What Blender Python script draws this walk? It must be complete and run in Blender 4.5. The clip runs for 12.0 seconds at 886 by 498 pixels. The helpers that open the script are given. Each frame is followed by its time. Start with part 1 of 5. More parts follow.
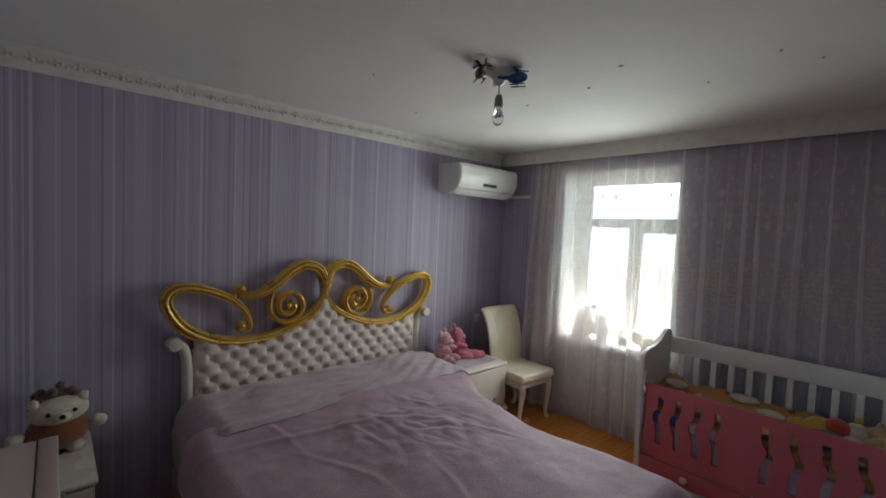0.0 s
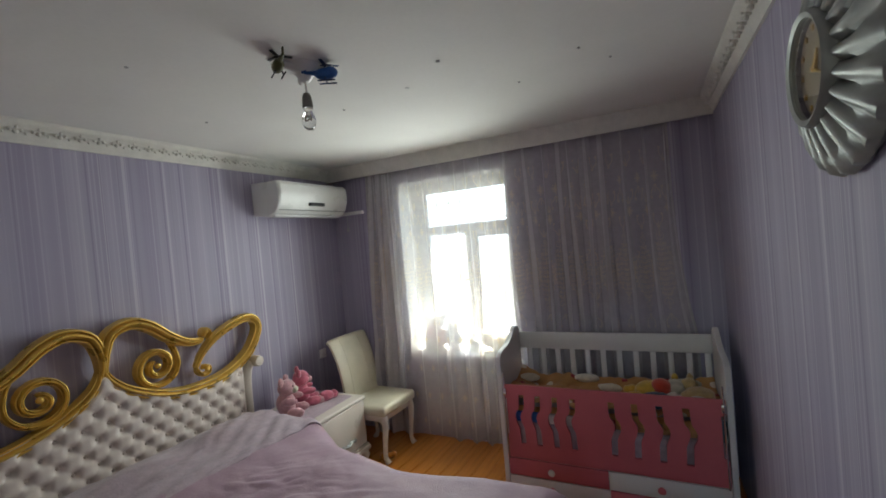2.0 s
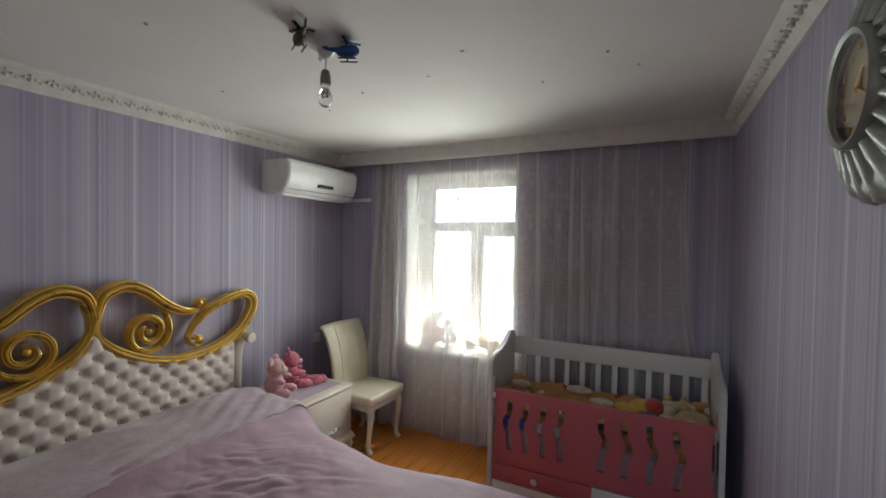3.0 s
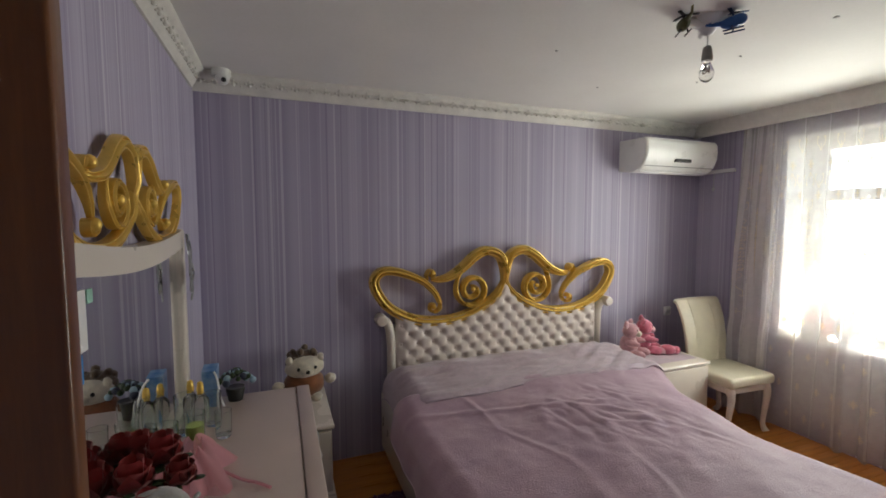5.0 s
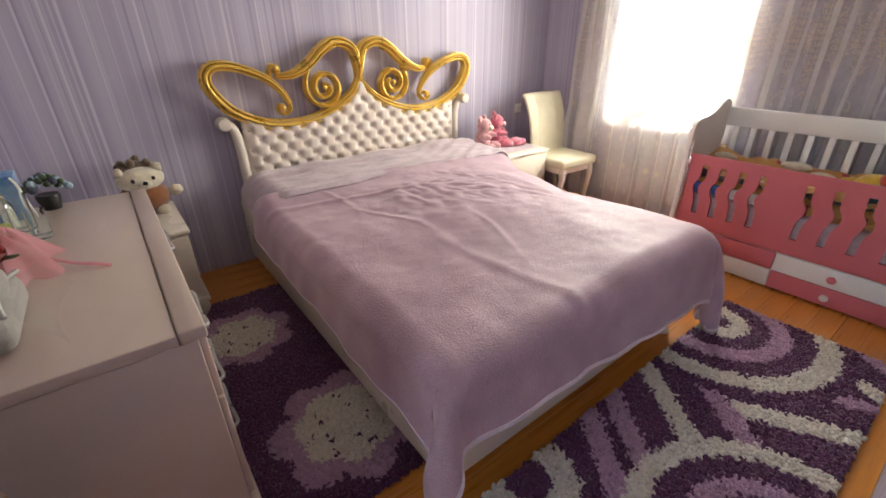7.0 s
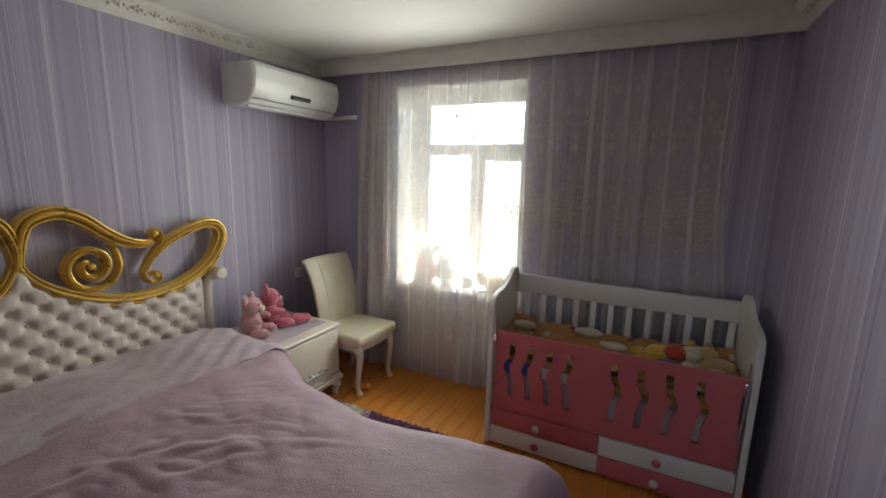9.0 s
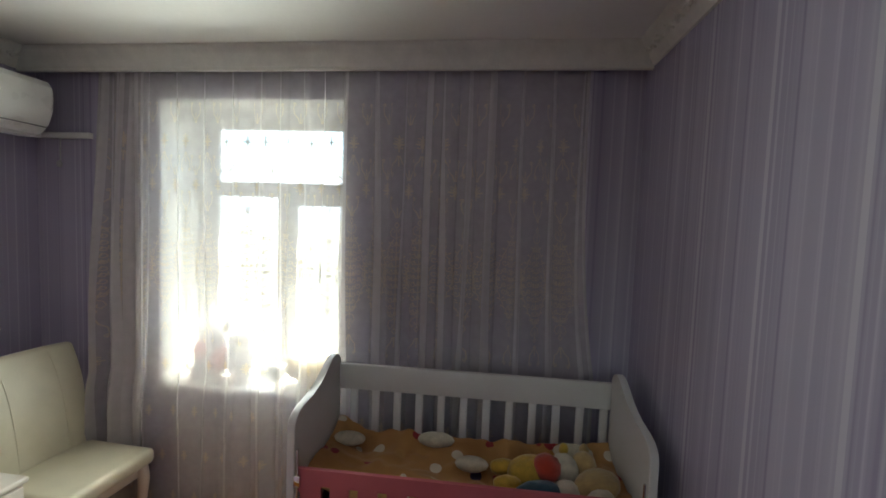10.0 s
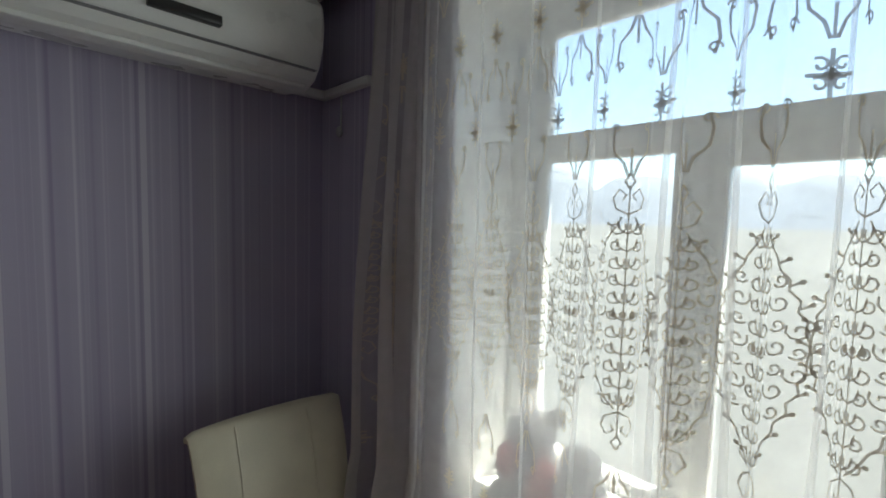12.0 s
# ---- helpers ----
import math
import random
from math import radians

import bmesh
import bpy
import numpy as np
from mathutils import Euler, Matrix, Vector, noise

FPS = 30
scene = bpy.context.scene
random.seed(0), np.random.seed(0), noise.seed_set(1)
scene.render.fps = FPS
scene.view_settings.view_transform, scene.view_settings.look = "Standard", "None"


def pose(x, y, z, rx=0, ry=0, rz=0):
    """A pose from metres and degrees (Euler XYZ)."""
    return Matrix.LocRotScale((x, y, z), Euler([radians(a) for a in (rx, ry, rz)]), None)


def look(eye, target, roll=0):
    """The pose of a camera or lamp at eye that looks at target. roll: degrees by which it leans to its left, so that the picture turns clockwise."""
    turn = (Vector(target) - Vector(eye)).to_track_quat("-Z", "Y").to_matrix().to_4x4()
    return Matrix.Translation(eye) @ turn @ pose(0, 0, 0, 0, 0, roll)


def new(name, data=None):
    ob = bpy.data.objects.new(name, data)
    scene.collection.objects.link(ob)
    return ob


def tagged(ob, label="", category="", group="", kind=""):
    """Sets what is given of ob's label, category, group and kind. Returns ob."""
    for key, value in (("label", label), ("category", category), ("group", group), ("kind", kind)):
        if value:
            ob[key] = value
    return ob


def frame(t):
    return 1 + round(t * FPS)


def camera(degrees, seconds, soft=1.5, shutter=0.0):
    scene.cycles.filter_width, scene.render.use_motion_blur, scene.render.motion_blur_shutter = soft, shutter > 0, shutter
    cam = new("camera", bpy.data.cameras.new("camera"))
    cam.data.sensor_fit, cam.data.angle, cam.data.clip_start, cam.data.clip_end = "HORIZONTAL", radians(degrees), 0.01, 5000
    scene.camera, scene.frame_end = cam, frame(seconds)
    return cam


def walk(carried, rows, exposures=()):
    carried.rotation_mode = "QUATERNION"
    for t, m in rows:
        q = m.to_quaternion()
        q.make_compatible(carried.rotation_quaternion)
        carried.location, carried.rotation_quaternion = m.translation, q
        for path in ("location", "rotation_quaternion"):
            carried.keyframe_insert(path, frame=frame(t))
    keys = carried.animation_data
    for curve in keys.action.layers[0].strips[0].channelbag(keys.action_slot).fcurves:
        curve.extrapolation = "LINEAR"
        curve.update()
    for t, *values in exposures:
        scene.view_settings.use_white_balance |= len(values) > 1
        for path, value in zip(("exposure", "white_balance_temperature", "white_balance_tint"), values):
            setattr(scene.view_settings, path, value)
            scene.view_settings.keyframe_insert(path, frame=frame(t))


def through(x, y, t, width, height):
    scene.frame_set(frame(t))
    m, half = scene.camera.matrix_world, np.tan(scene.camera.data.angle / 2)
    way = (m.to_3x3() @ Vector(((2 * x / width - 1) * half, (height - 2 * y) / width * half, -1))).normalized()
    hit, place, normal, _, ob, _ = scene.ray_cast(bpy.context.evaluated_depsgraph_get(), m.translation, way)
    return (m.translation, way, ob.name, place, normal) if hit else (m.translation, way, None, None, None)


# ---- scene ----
cam = camera(92.4, 12.0, soft=1.7)
PATH = [
    (0, (2.901, -3.513, 1.685), (1.43, -2.161, 1.588), 2.4),
    (0.5, (2.879, -3.489, 1.694), (1.716, -1.863, 1.644), 2.0),
    (1, (2.865, -3.465, 1.688), (1.741, -1.811, 1.651), 1.6),
    (1.5, (2.818, -3.403, 1.672), (1.734, -1.722, 1.641), 0.0),
    (2, (2.73, -3.252, 1.697), (1.846, -1.459, 1.661), -5.1),
    (2.5, (2.707, -3.172, 1.66), (1.915, -1.336, 1.614), -1.5),
    (3, (2.713, -3.217, 1.674), (1.81, -1.433, 1.633), 0.9),
    (3.5, (2.823, -3.428, 1.653), (1.412, -2.01, 1.658), 2.0),
    (5.3, (2.845, -3.614, 1.595), (0.956, -3.01, 1.337), -0.6),
    (5.5, (2.858, -3.606, 1.526), (1.01, -2.995, 1.07), -0.8),
    (6, (2.888, -3.629, 1.403), (1.208, -2.924, 0.578), -1.0),
    (6.5, (2.951, -3.625, 1.376), (1.401, -2.809, 0.41), -3.1),
    (7, (2.983, -3.549, 1.4), (1.555, -2.464, 0.513), -0.7),
    (7.2, (2.97, -3.527, 1.408), (1.584, -2.347, 0.58), 0.6),
    (8.8, (2.543, -3.012, 1.607), (1.61, -1.288, 1.209), 1.2),
    (9, (2.533, -2.864, 1.614), (1.668, -1.095, 1.262), 1.4),
    (9.5, (2.501, -2.475, 1.636), (1.887, -0.587, 1.394), 1.7),
    (10, (2.459, -2.064, 1.647), (2.237, -0.08, 1.522), 2.1),
    (10.5, (2.45, -1.608, 1.622), (2.093, 0.358, 1.53), 1.6),
    (11, (2.252, -1.217, 1.591), (1.623, 0.68, 1.514), 4.2),
    (11.5, (1.963, -0.922, 1.579), (0.915, 0.779, 1.483), 4.0),
    (12, (1.564, -0.882, 1.57), (0.161, 0.537, 1.43), 1.4),
]
# seconds, stops, kelvin, tint
EXPOSURES = [(0, 3.75, 6600, -1), (1.5, 3.85, 6600, -1), (2.5, 4.0, 6800, -1), (3.5, 4.0, 6900, 3), (5.3, 4.65, 7300, 4), (6, 5.1, 7600, 5), (6.5, 5.5, 7900, 6), (7.2, 5.65, 7900, 6), (9, 4.0, 7100, 0), (10, 3.95, 6900, -2), (10.5, 3.92, 6800, -1), (11, 3.65, 6600, -2), (11.5, 3.25, 6500, -2), (12, 2.8, 6500, -1)]
walk(cam, [(t, look(eye, target, roll)) for t, eye, target, roll in PATH], EXPOSURES)

# ---- daylight and added fill lamps ----
SUN_ELEVATION, SUN_AZIMUTH = 74.5, 35.0  # degrees; azimuth from +y (out of the window) towards +x
world = bpy.data.worlds.new("sky")
scene.world = world
world.use_nodes = True
wn = world.node_tree.nodes
sky = wn.new("ShaderNodeTexSky")
sky.sky_type, sky.sun_disc = "NISHITA", False
sky.sun_elevation, sky.sun_rotation = radians(SUN_ELEVATION), radians(SUN_AZIMUTH)
sky.dust_density = 1.0
world.node_tree.links.new(sky.outputs["Color"], wn["Background"].inputs["Color"])
wn["Background"].inputs["Strength"].default_value = 0.06
sun = new("sun", bpy.data.lights.new("sun", "SUN"))
sun.data.energy, sun.data.angle, sun.data.color = 2.6, radians(0.6), (1.0, 0.95, 0.88)
sun_from = Vector((math.sin(radians(SUN_AZIMUTH)) * math.cos(radians(SUN_ELEVATION)), math.cos(radians(SUN_AZIMUTH)) * math.cos(radians(SUN_ELEVATION)), math.sin(radians(SUN_ELEVATION))))
sun.matrix_world = look(sun_from * 20, (0, 0, 0))
# fill lamps added in the window's opening, on either side of the thin curtain, for sky light
for y, watts in ((-0.012, 0.22), (-0.118, 0.92)):
    window_fill = new("window_fill", bpy.data.lights.new("window_fill", "AREA"))
    window_fill.data.shape, window_fill.data.size, window_fill.data.size_y = "RECTANGLE", 0.9, 1.38
    window_fill.data.energy, window_fill.data.color = watts, (0.93, 0.97, 1.0)
    window_fill.data.spread = radians(150)
    window_fill.matrix_world = look((1.22, y, 1.48), (1.22, -2.0, 1.44))

# unseen fill lamp, added at the corridor wall's opening behind the doorway
corridor_fill = new("corridor_fill", bpy.data.lights.new("corridor_fill", "AREA"))
corridor_fill.data.shape, corridor_fill.data.size, corridor_fill.data.size_y = "RECTANGLE", 1.45, 1.85
corridor_fill.data.energy, corridor_fill.data.color = 0.09, (0.95, 0.97, 1.0)
corridor_fill.matrix_world = look((2.225, -6.02, 1.425), (2.6, -4.0, 1.3))

# ---- room: bed wall x = 0, window wall y = 0, clock wall x = W, door wall y = -L ----
W, L, H = 3.13, 4.06, 2.46


# ---- materials ----
def mat(name, color, rough=0.6, metal=0.0, vary=0.12, scale=8.0, fine=120.0, bump=0.15, sheen=0.0, coat=0.0, stretch=(1, 1, 1), second=None):
    """A surface with large stains and fine grain in colour, gloss and relief. second: a colour that the large noise blends in."""
    m = bpy.data.materials.new(name)
    m.use_nodes = True
    nt = m.node_tree
    n, l = nt.nodes, nt.links
    p = n["Principled BSDF"]
    tc, mp = n.new("ShaderNodeTexCoord"), n.new("ShaderNodeMapping")
    mp.inputs["Scale"].default_value = stretch
    l.new(tc.outputs["Object"], mp.inputs["Vector"])
    big, small = n.new("ShaderNodeTexNoise"), n.new("ShaderNodeTexNoise")
    big.inputs["Scale"].default_value, big.inputs["Detail"].default_value = scale, 4
    small.inputs["Scale"].default_value, small.inputs["Detail"].default_value = fine, 3
    for t in (big, small):
        l.new(mp.outputs["Vector"], t.inputs["Vector"])
    ramp = n.new("ShaderNodeValToRGB")
    c = Vector(color)
    d = Vector(second) if second else c * (1 - 2 * vary)
    ramp.color_ramp.elements[0].position, ramp.color_ramp.elements[0].color = 0.3, (*d, 1)
    ramp.color_ramp.elements[1].position, ramp.color_ramp.elements[1].color = 0.7, (*c, 1)
    l.new(big.outputs["Fac"], ramp.inputs["Fac"])
    hsv = n.new("ShaderNodeHueSaturation")
    rng = n.new("ShaderNodeMapRange")
    rng.inputs["To Min"].default_value, rng.inputs["To Max"].default_value = 1 - vary, 1 + vary
    l.new(small.outputs["Fac"], rng.inputs["Value"])
    l.new(rng.outputs["Result"], hsv.inputs["Value"])
    l.new(ramp.outputs["Color"], hsv.inputs["Color"])
    l.new(hsv.outputs["Color"], p.inputs["Base Color"])
    rr = n.new("ShaderNodeMapRange")
    rr.inputs["To Min"].default_value, rr.inputs["To Max"].default_value = max(rough - 0.1, 0.02), min(rough + 0.1, 1)
    l.new(big.outputs["Fac"], rr.inputs["Value"])
    l.new(rr.outputs["Result"], p.inputs["Roughness"])
    p.inputs["Metallic"].default_value = metal
    p.inputs["Sheen Weight"].default_value = sheen
    p.inputs["Coat Weight"].default_value = coat
    if bump:
        b = n.new("ShaderNodeBump")
        b.inputs["Strength"].default_value, b.inputs["Distance"].default_value = bump, 0.003
        l.new(small.outputs["Fac"], b.inputs["Height"])
        l.new(b.outputs["Normal"], p.inputs["Normal"])
    return m


def wallpaper(name, axis):
    """Lilac paper with fine vertical stripes of uneven width; axis: the coordinate along the wall."""
    m = mat(name, (0.43, 0.36, 0.545), 0.62, vary=0.04, scale=1.5, fine=300, bump=0.05)
    nt = m.node_tree
    n, l = nt.nodes, nt.links
    p = n["Principled BSDF"]
    tc, sep = n.new("ShaderNodeTexCoord"), n.new("ShaderNodeSeparateXYZ")
    l.new(tc.outputs["Object"], sep.inputs["Vector"])

    def stripes(scale, detail, lo, hi):
        t = n.new("ShaderNodeTexNoise")
        t.noise_dimensions = "1D"
        t.inputs["Scale"].default_value, t.inputs["Detail"].default_value = scale, detail
        l.new(sep.outputs[axis], t.inputs["W"])
        r = n.new("ShaderNodeMapRange")
        r.inputs["From Min"].default_value, r.inputs["From Max"].default_value = lo, hi
        l.new(t.outputs["Fac"], r.inputs["Value"])
        return r

    def blend(fac, a, b):
        x = n.new("ShaderNodeMix")
        x.data_type = "RGBA"
        l.new(fac.outputs[0], x.inputs["Factor"])
        for key, v in ((6, a), (7, b)):
            if isinstance(v, tuple):
                x.inputs[key].default_value = (*v, 1)
            else:
                l.new(v, x.inputs[key])
        return x.outputs[2]

    c = blend(stripes(9, 1, 0.35, 0.65), (0.37, 0.335, 0.455), (0.44, 0.41, 0.52))
    c = blend(stripes(60, 2, 0.54, 0.74), c, (0.505, 0.475, 0.575))
    c = blend(stripes(31, 0.5, 0.70, 0.74), c, (0.55, 0.525, 0.605))
    c = blend(stripes(45, 1, 0.36, 0.24), c, (0.31, 0.275, 0.395))
    l.new(c, p.inputs["Base Color"])
    b = n.new("ShaderNodeBump")
    b.inputs["Strength"].default_value, b.inputs["Distance"].default_value = 0.25, 0.002
    l.new(c, b.inputs["Height"])
    l.new(b.outputs["Normal"], p.inputs["Normal"])
    return m


def sheer(name, color, cover, through=0.6):
    """Thin cloth: part open weave, part thread that lets light through."""
    m = bpy.data.materials.new(name)
    m.use_nodes = True
    n, l = m.node_tree.nodes, m.node_tree.links
    out = n["Material Output"]
    n.remove(n["Principled BSDF"])
    dif, tra, hole = n.new("ShaderNodeBsdfDiffuse"), n.new("ShaderNodeBsdfTranslucent"), n.new("ShaderNodeBsdfTransparent")
    tc, weave = n.new("ShaderNodeTexCoord"), n.new("ShaderNodeTexNoise")
    weave.inputs["Scale"].default_value, weave.inputs["Detail"].default_value = 25, 6
    l.new(tc.outputs["Object"], weave.inputs["Vector"])
    rng = n.new("ShaderNodeMapRange")
    rng.inputs["To Min"].default_value, rng.inputs["To Max"].default_value = cover - 0.05, cover + 0.05
    l.new(weave.outputs["Fac"], rng.inputs["Value"])
    dif.inputs["Color"].default_value = tra.inputs["Color"].default_value = (*color, 1)
    a, b = n.new("ShaderNodeMixShader"), n.new("ShaderNodeMixShader")
    a.inputs[0].default_value = through
    l.new(dif.outputs[0], a.inputs[1]), l.new(tra.outputs[0], a.inputs[2])
    l.new(rng.outputs[0], b.inputs[0]), l.new(hole.outputs[0], b.inputs[1]), l.new(a.outputs[0], b.inputs[2])
    l.new(b.outputs[0], out.inputs["Surface"])
    return m


def glass(name, tint=(0.95, 0.97, 0.97), rough=0.0, ior=1.45):
    m = bpy.data.materials.new(name)
    m.use_nodes = True
    p = m.node_tree.nodes["Principled BSDF"]
    p.inputs["Base Color"].default_value = (*tint, 1)
    p.inputs["Roughness"].default_value, p.inputs["Transmission Weight"].default_value, p.inputs["IOR"].default_value = rough, 1.0, ior
    return m


def pile_material(name):
    m = mat(name, (0.5, 0.5, 0.5), 0.95, bump=0, sheen=0.3)
    n, l = m.node_tree.nodes, m.node_tree.links
    at = n.new("ShaderNodeAttribute")
    at.attribute_name = "pile"
    l.new(at.outputs["Color"], n["Principled BSDF"].inputs["Base Color"])
    return m


PAPER_Y, PAPER_X = wallpaper("striped_paper_a", "Y"), wallpaper("striped_paper_b", "X")
PLASTER = mat("ceiling_paint", (0.84, 0.83, 0.79), 0.8, vary=0.03, scale=2, fine=60, bump=0.06)
STUCCO = mat("moulding_plaster", (0.80, 0.78, 0.72), 0.6, vary=0.06, scale=14, fine=90, bump=0.15)
PINE = mat("varnished_pine", (0.66, 0.255, 0.04), 0.3, vary=0.10, scale=3, fine=26, bump=0.03, coat=0.3, stretch=(12, 0.7, 1), second=(0.50, 0.175, 0.026))
WHITE_WOOD = mat("white_gloss_paint", (0.84, 0.84, 0.82), 0.35, vary=0.04, scale=6, fine=150, bump=0.04)
CREAM = mat("cream_lacquer", (0.74, 0.67, 0.58), 0.3, vary=0.04, scale=5, fine=140, bump=0.03, coat=0.2)
TAUPE = mat("pearl_taupe_lacquer", (0.58, 0.465, 0.41), 0.32, vary=0.04, scale=4, fine=220, bump=0.02, coat=0.2)
LEATHER = mat("cream_leatherette", (0.76, 0.665, 0.60), 0.36, vary=0.05, scale=9, fine=260, bump=0.12)
CHAIR_HIDE = mat("ivory_leatherette", (0.72, 0.66, 0.50), 0.38, vary=0.05, scale=9, fine=260, bump=0.12)
GOLD = mat("gold_leaf_paint", (0.84, 0.55, 0.12), 0.3, metal=0.45, vary=0.08, scale=12, fine=70, bump=0.03)
SILVER = mat("silver_paint", (0.55, 0.57, 0.56), 0.3, metal=0.85, vary=0.1, scale=12, fine=90, bump=0.08)
CLOCK_SILVER = mat("matt_silver_paint", (0.42, 0.44, 0.42), 0.42, metal=0.45, vary=0.08, scale=12, fine=90, bump=0.05)
BRASS = mat("worn_brass", (0.55, 0.36, 0.12), 0.28, metal=1.0, vary=0.15, scale=20, fine=90, bump=0.03)
CHROME = mat("polished_steel", (0.75, 0.75, 0.75), 0.15, metal=1.0, vary=0.05, bump=0)
# the second colour's blotches imitate sheen patches of brushed nap
PLUSH = mat("lilac_plush", (0.44, 0.292, 0.352), 0.62, vary=0.2, scale=7, fine=140, bump=0.8, sheen=0.45, second=(0.34, 0.212, 0.268))
PLUSH.node_tree.nodes["Principled BSDF"].inputs["Sheen Tint"].default_value = (0.92, 0.80, 0.88, 1)
SHEET = mat("pale_lilac_cotton", (0.51, 0.395, 0.45), 0.6, vary=0.10, scale=30, fine=120, bump=0.8, sheen=0.4)
PINK_BOARD = mat("pink_laminate", (0.56, 0.13, 0.155), 0.38, vary=0.05, scale=4, fine=160, bump=0.03)
WHITE_BOARD = mat("white_laminate", (0.74, 0.72, 0.70), 0.4, vary=0.04, scale=4, fine=160, bump=0.03)
DOOR_WOOD = mat("varnished_door_wood", (0.20, 0.066, 0.011), 0.33, vary=0.2, scale=6, fine=50, bump=0.06, coat=0.15, stretch=(6, 6, 0.5), second=(0.12, 0.036, 0.006))
DARK_WOOD = mat("dark_bead_wood", (0.05, 0.022, 0.01), 0.35, vary=0.2, bump=0.05)
PLASTIC = mat("white_plastic", (0.80, 0.80, 0.77), 0.3, vary=0.03, bump=0.01)
GREY_PLASTIC = mat("grey_plastic", (0.22, 0.22, 0.22), 0.4, vary=0.05, bump=0.02)
BLACK = mat("black_plastic", (0.02, 0.02, 0.02), 0.35, vary=0.1, bump=0.02)
WINDOW_GLASS = glass("window_glass", (1, 1, 1))
FROSTED = glass("frosted_door_glass", (0.10, 0.14, 0.11), 0.35)
SHEER = sheer("white_voile", (0.92, 0.89, 0.87), 0.36)
FOLDED = sheer("folded_white_voile", (0.92, 0.89, 0.87), 0.48)
THREAD = sheer("grey_embroidery", (0.58, 0.50, 0.39), 0.8, 0.2)
MIRROR = mat("mirror_silvering", (0.86, 0.88, 0.88), 0.12, metal=1.0, vary=0.0, bump=0)
MIRROR.node_tree.nodes["Map Range.001"].inputs["To Min"].default_value = 0.01
MIRROR.node_tree.nodes["Map Range.001"].inputs["To Max"].default_value = 0.03


def plush(name, color, second=None):
    return mat(name, color, 0.95, vary=0.15, scale=30, fine=350, bump=0.8, sheen=0.5, second=second)


# ---- builders ----
def thing(name, at, label, category, group=""):
    ob = new(name)
    ob.location = at
    ob.empty_display_size = 0.1
    return tagged(ob, label, category, group)


def mesh_of(name, bm, material, smooth=False):
    me = bpy.data.meshes.new(name)
    bmesh.ops.recalc_face_normals(bm, faces=bm.faces)
    bm.to_mesh(me)
    bm.free()
    for m in material if isinstance(material, (list, tuple)) else [material]:
        me.materials.append(m)
    if smooth:
        me.polygons.foreach_set("use_smooth", [True] * len(me.polygons))
        me.set_sharp_from_angle(angle=radians(smooth if smooth is not True else 50))
    return me


def part(name, bm, material, parent, label="", smooth=True):
    """One mesh, made in world places, as a part of a thing (an Empty) or of a part."""
    ob = new(name, mesh_of(name, bm, material, smooth))
    ob.parent = parent
    if parent.type == "EMPTY":
        ob.matrix_parent_inverse = parent.matrix_basis.inverted()
    return tagged(ob, label)


def solo(name, bm, material, label, category, kind="", smooth=True, group=""):
    return tagged(new(name, mesh_of(name, bm, material, smooth)), label, category, group, kind)


def box(bm, x0, x1, y0, y1, z0, z1, r=0.0, seg=2, mi=0):
    vs = [bm.verts.new((x, y, z)) for x in (x0, x1) for y in (y0, y1) for z in (z0, z1)]
    fs = [bm.faces.new([vs[i] for i in q]) for q in ((0, 1, 3, 2), (4, 6, 7, 5), (0, 4, 5, 1), (2, 3, 7, 6), (0, 2, 6, 4), (1, 5, 7, 3))]
    for f in fs:
        f.material_index = mi
    if r:
        es = list({e for f in fs for e in f.edges})
        bmesh.ops.bevel(bm, geom=es, offset=r, segments=seg, affect="EDGES", profile=0.5)
    return vs


def boxed(*a, **k):
    bm = bmesh.new()
    box(bm, *a, **k)
    return bm


def turn(bm, verts, m):
    bmesh.ops.transform(bm, matrix=m, verts=verts)


def ball(bm, c, r, m=None, seg=16, rings=10, mi=0):
    """An ellipsoid of radii r round c, turned by m."""
    r = r if isinstance(r, (tuple, list)) else (r, r, r)
    mm = Matrix.Translation(c) @ (m or Matrix()) @ Matrix.Diagonal((*r, 1))
    res = bmesh.ops.create_uvsphere(bm, u_segments=seg, v_segments=rings, radius=1, matrix=mm)
    for f in {f for v in res["verts"] for f in v.link_faces}:
        f.material_index = mi
    return res["verts"]


def lathe(bm, at, profile, seg=24, axis="z", mi=0, caps=True):
    """Turns (radius, height) pairs about an axis through at."""
    rings = []
    for r, h in profile:
        ring = []
        for i in range(seg):
            a = 2 * math.pi * i / seg
            p = {"z": (r * math.cos(a), r * math.sin(a), h), "x": (h, r * math.cos(a), r * math.sin(a)), "y": (r * math.cos(a), h, r * math.sin(a))}[axis]
            ring.append(bm.verts.new(Vector(at) + Vector(p)))
        rings.append(ring)
    for a, b in zip(rings, rings[1:]):
        for i in range(seg):
            bm.faces.new((a[i], a[(i + 1) % seg], b[(i + 1) % seg], b[i])).material_index = mi
    for ring in (rings[0], rings[-1]) if caps else ():
        bm.faces.new(ring).material_index = mi


def smooth_line(pts, steps=6):
    """A Catmull-Rom line through the points."""
    p = [Vector(q) for q in pts]
    p = [2 * p[0] - p[1], *p, 2 * p[-1] - p[-2]]
    out = []
    for i in range(1, len(p) - 2):
        for k in range(steps):
            t = k / steps
            out.append(0.5 * (2 * p[i] + (p[i + 1] - p[i - 1]) * t + (2 * p[i - 1] - 5 * p[i] + 4 * p[i + 1] - p[i + 2]) * t * t + (3 * p[i] - p[i - 1] - 3 * p[i + 1] + p[i + 2]) * t ** 3))
    return out + [p[-2]]


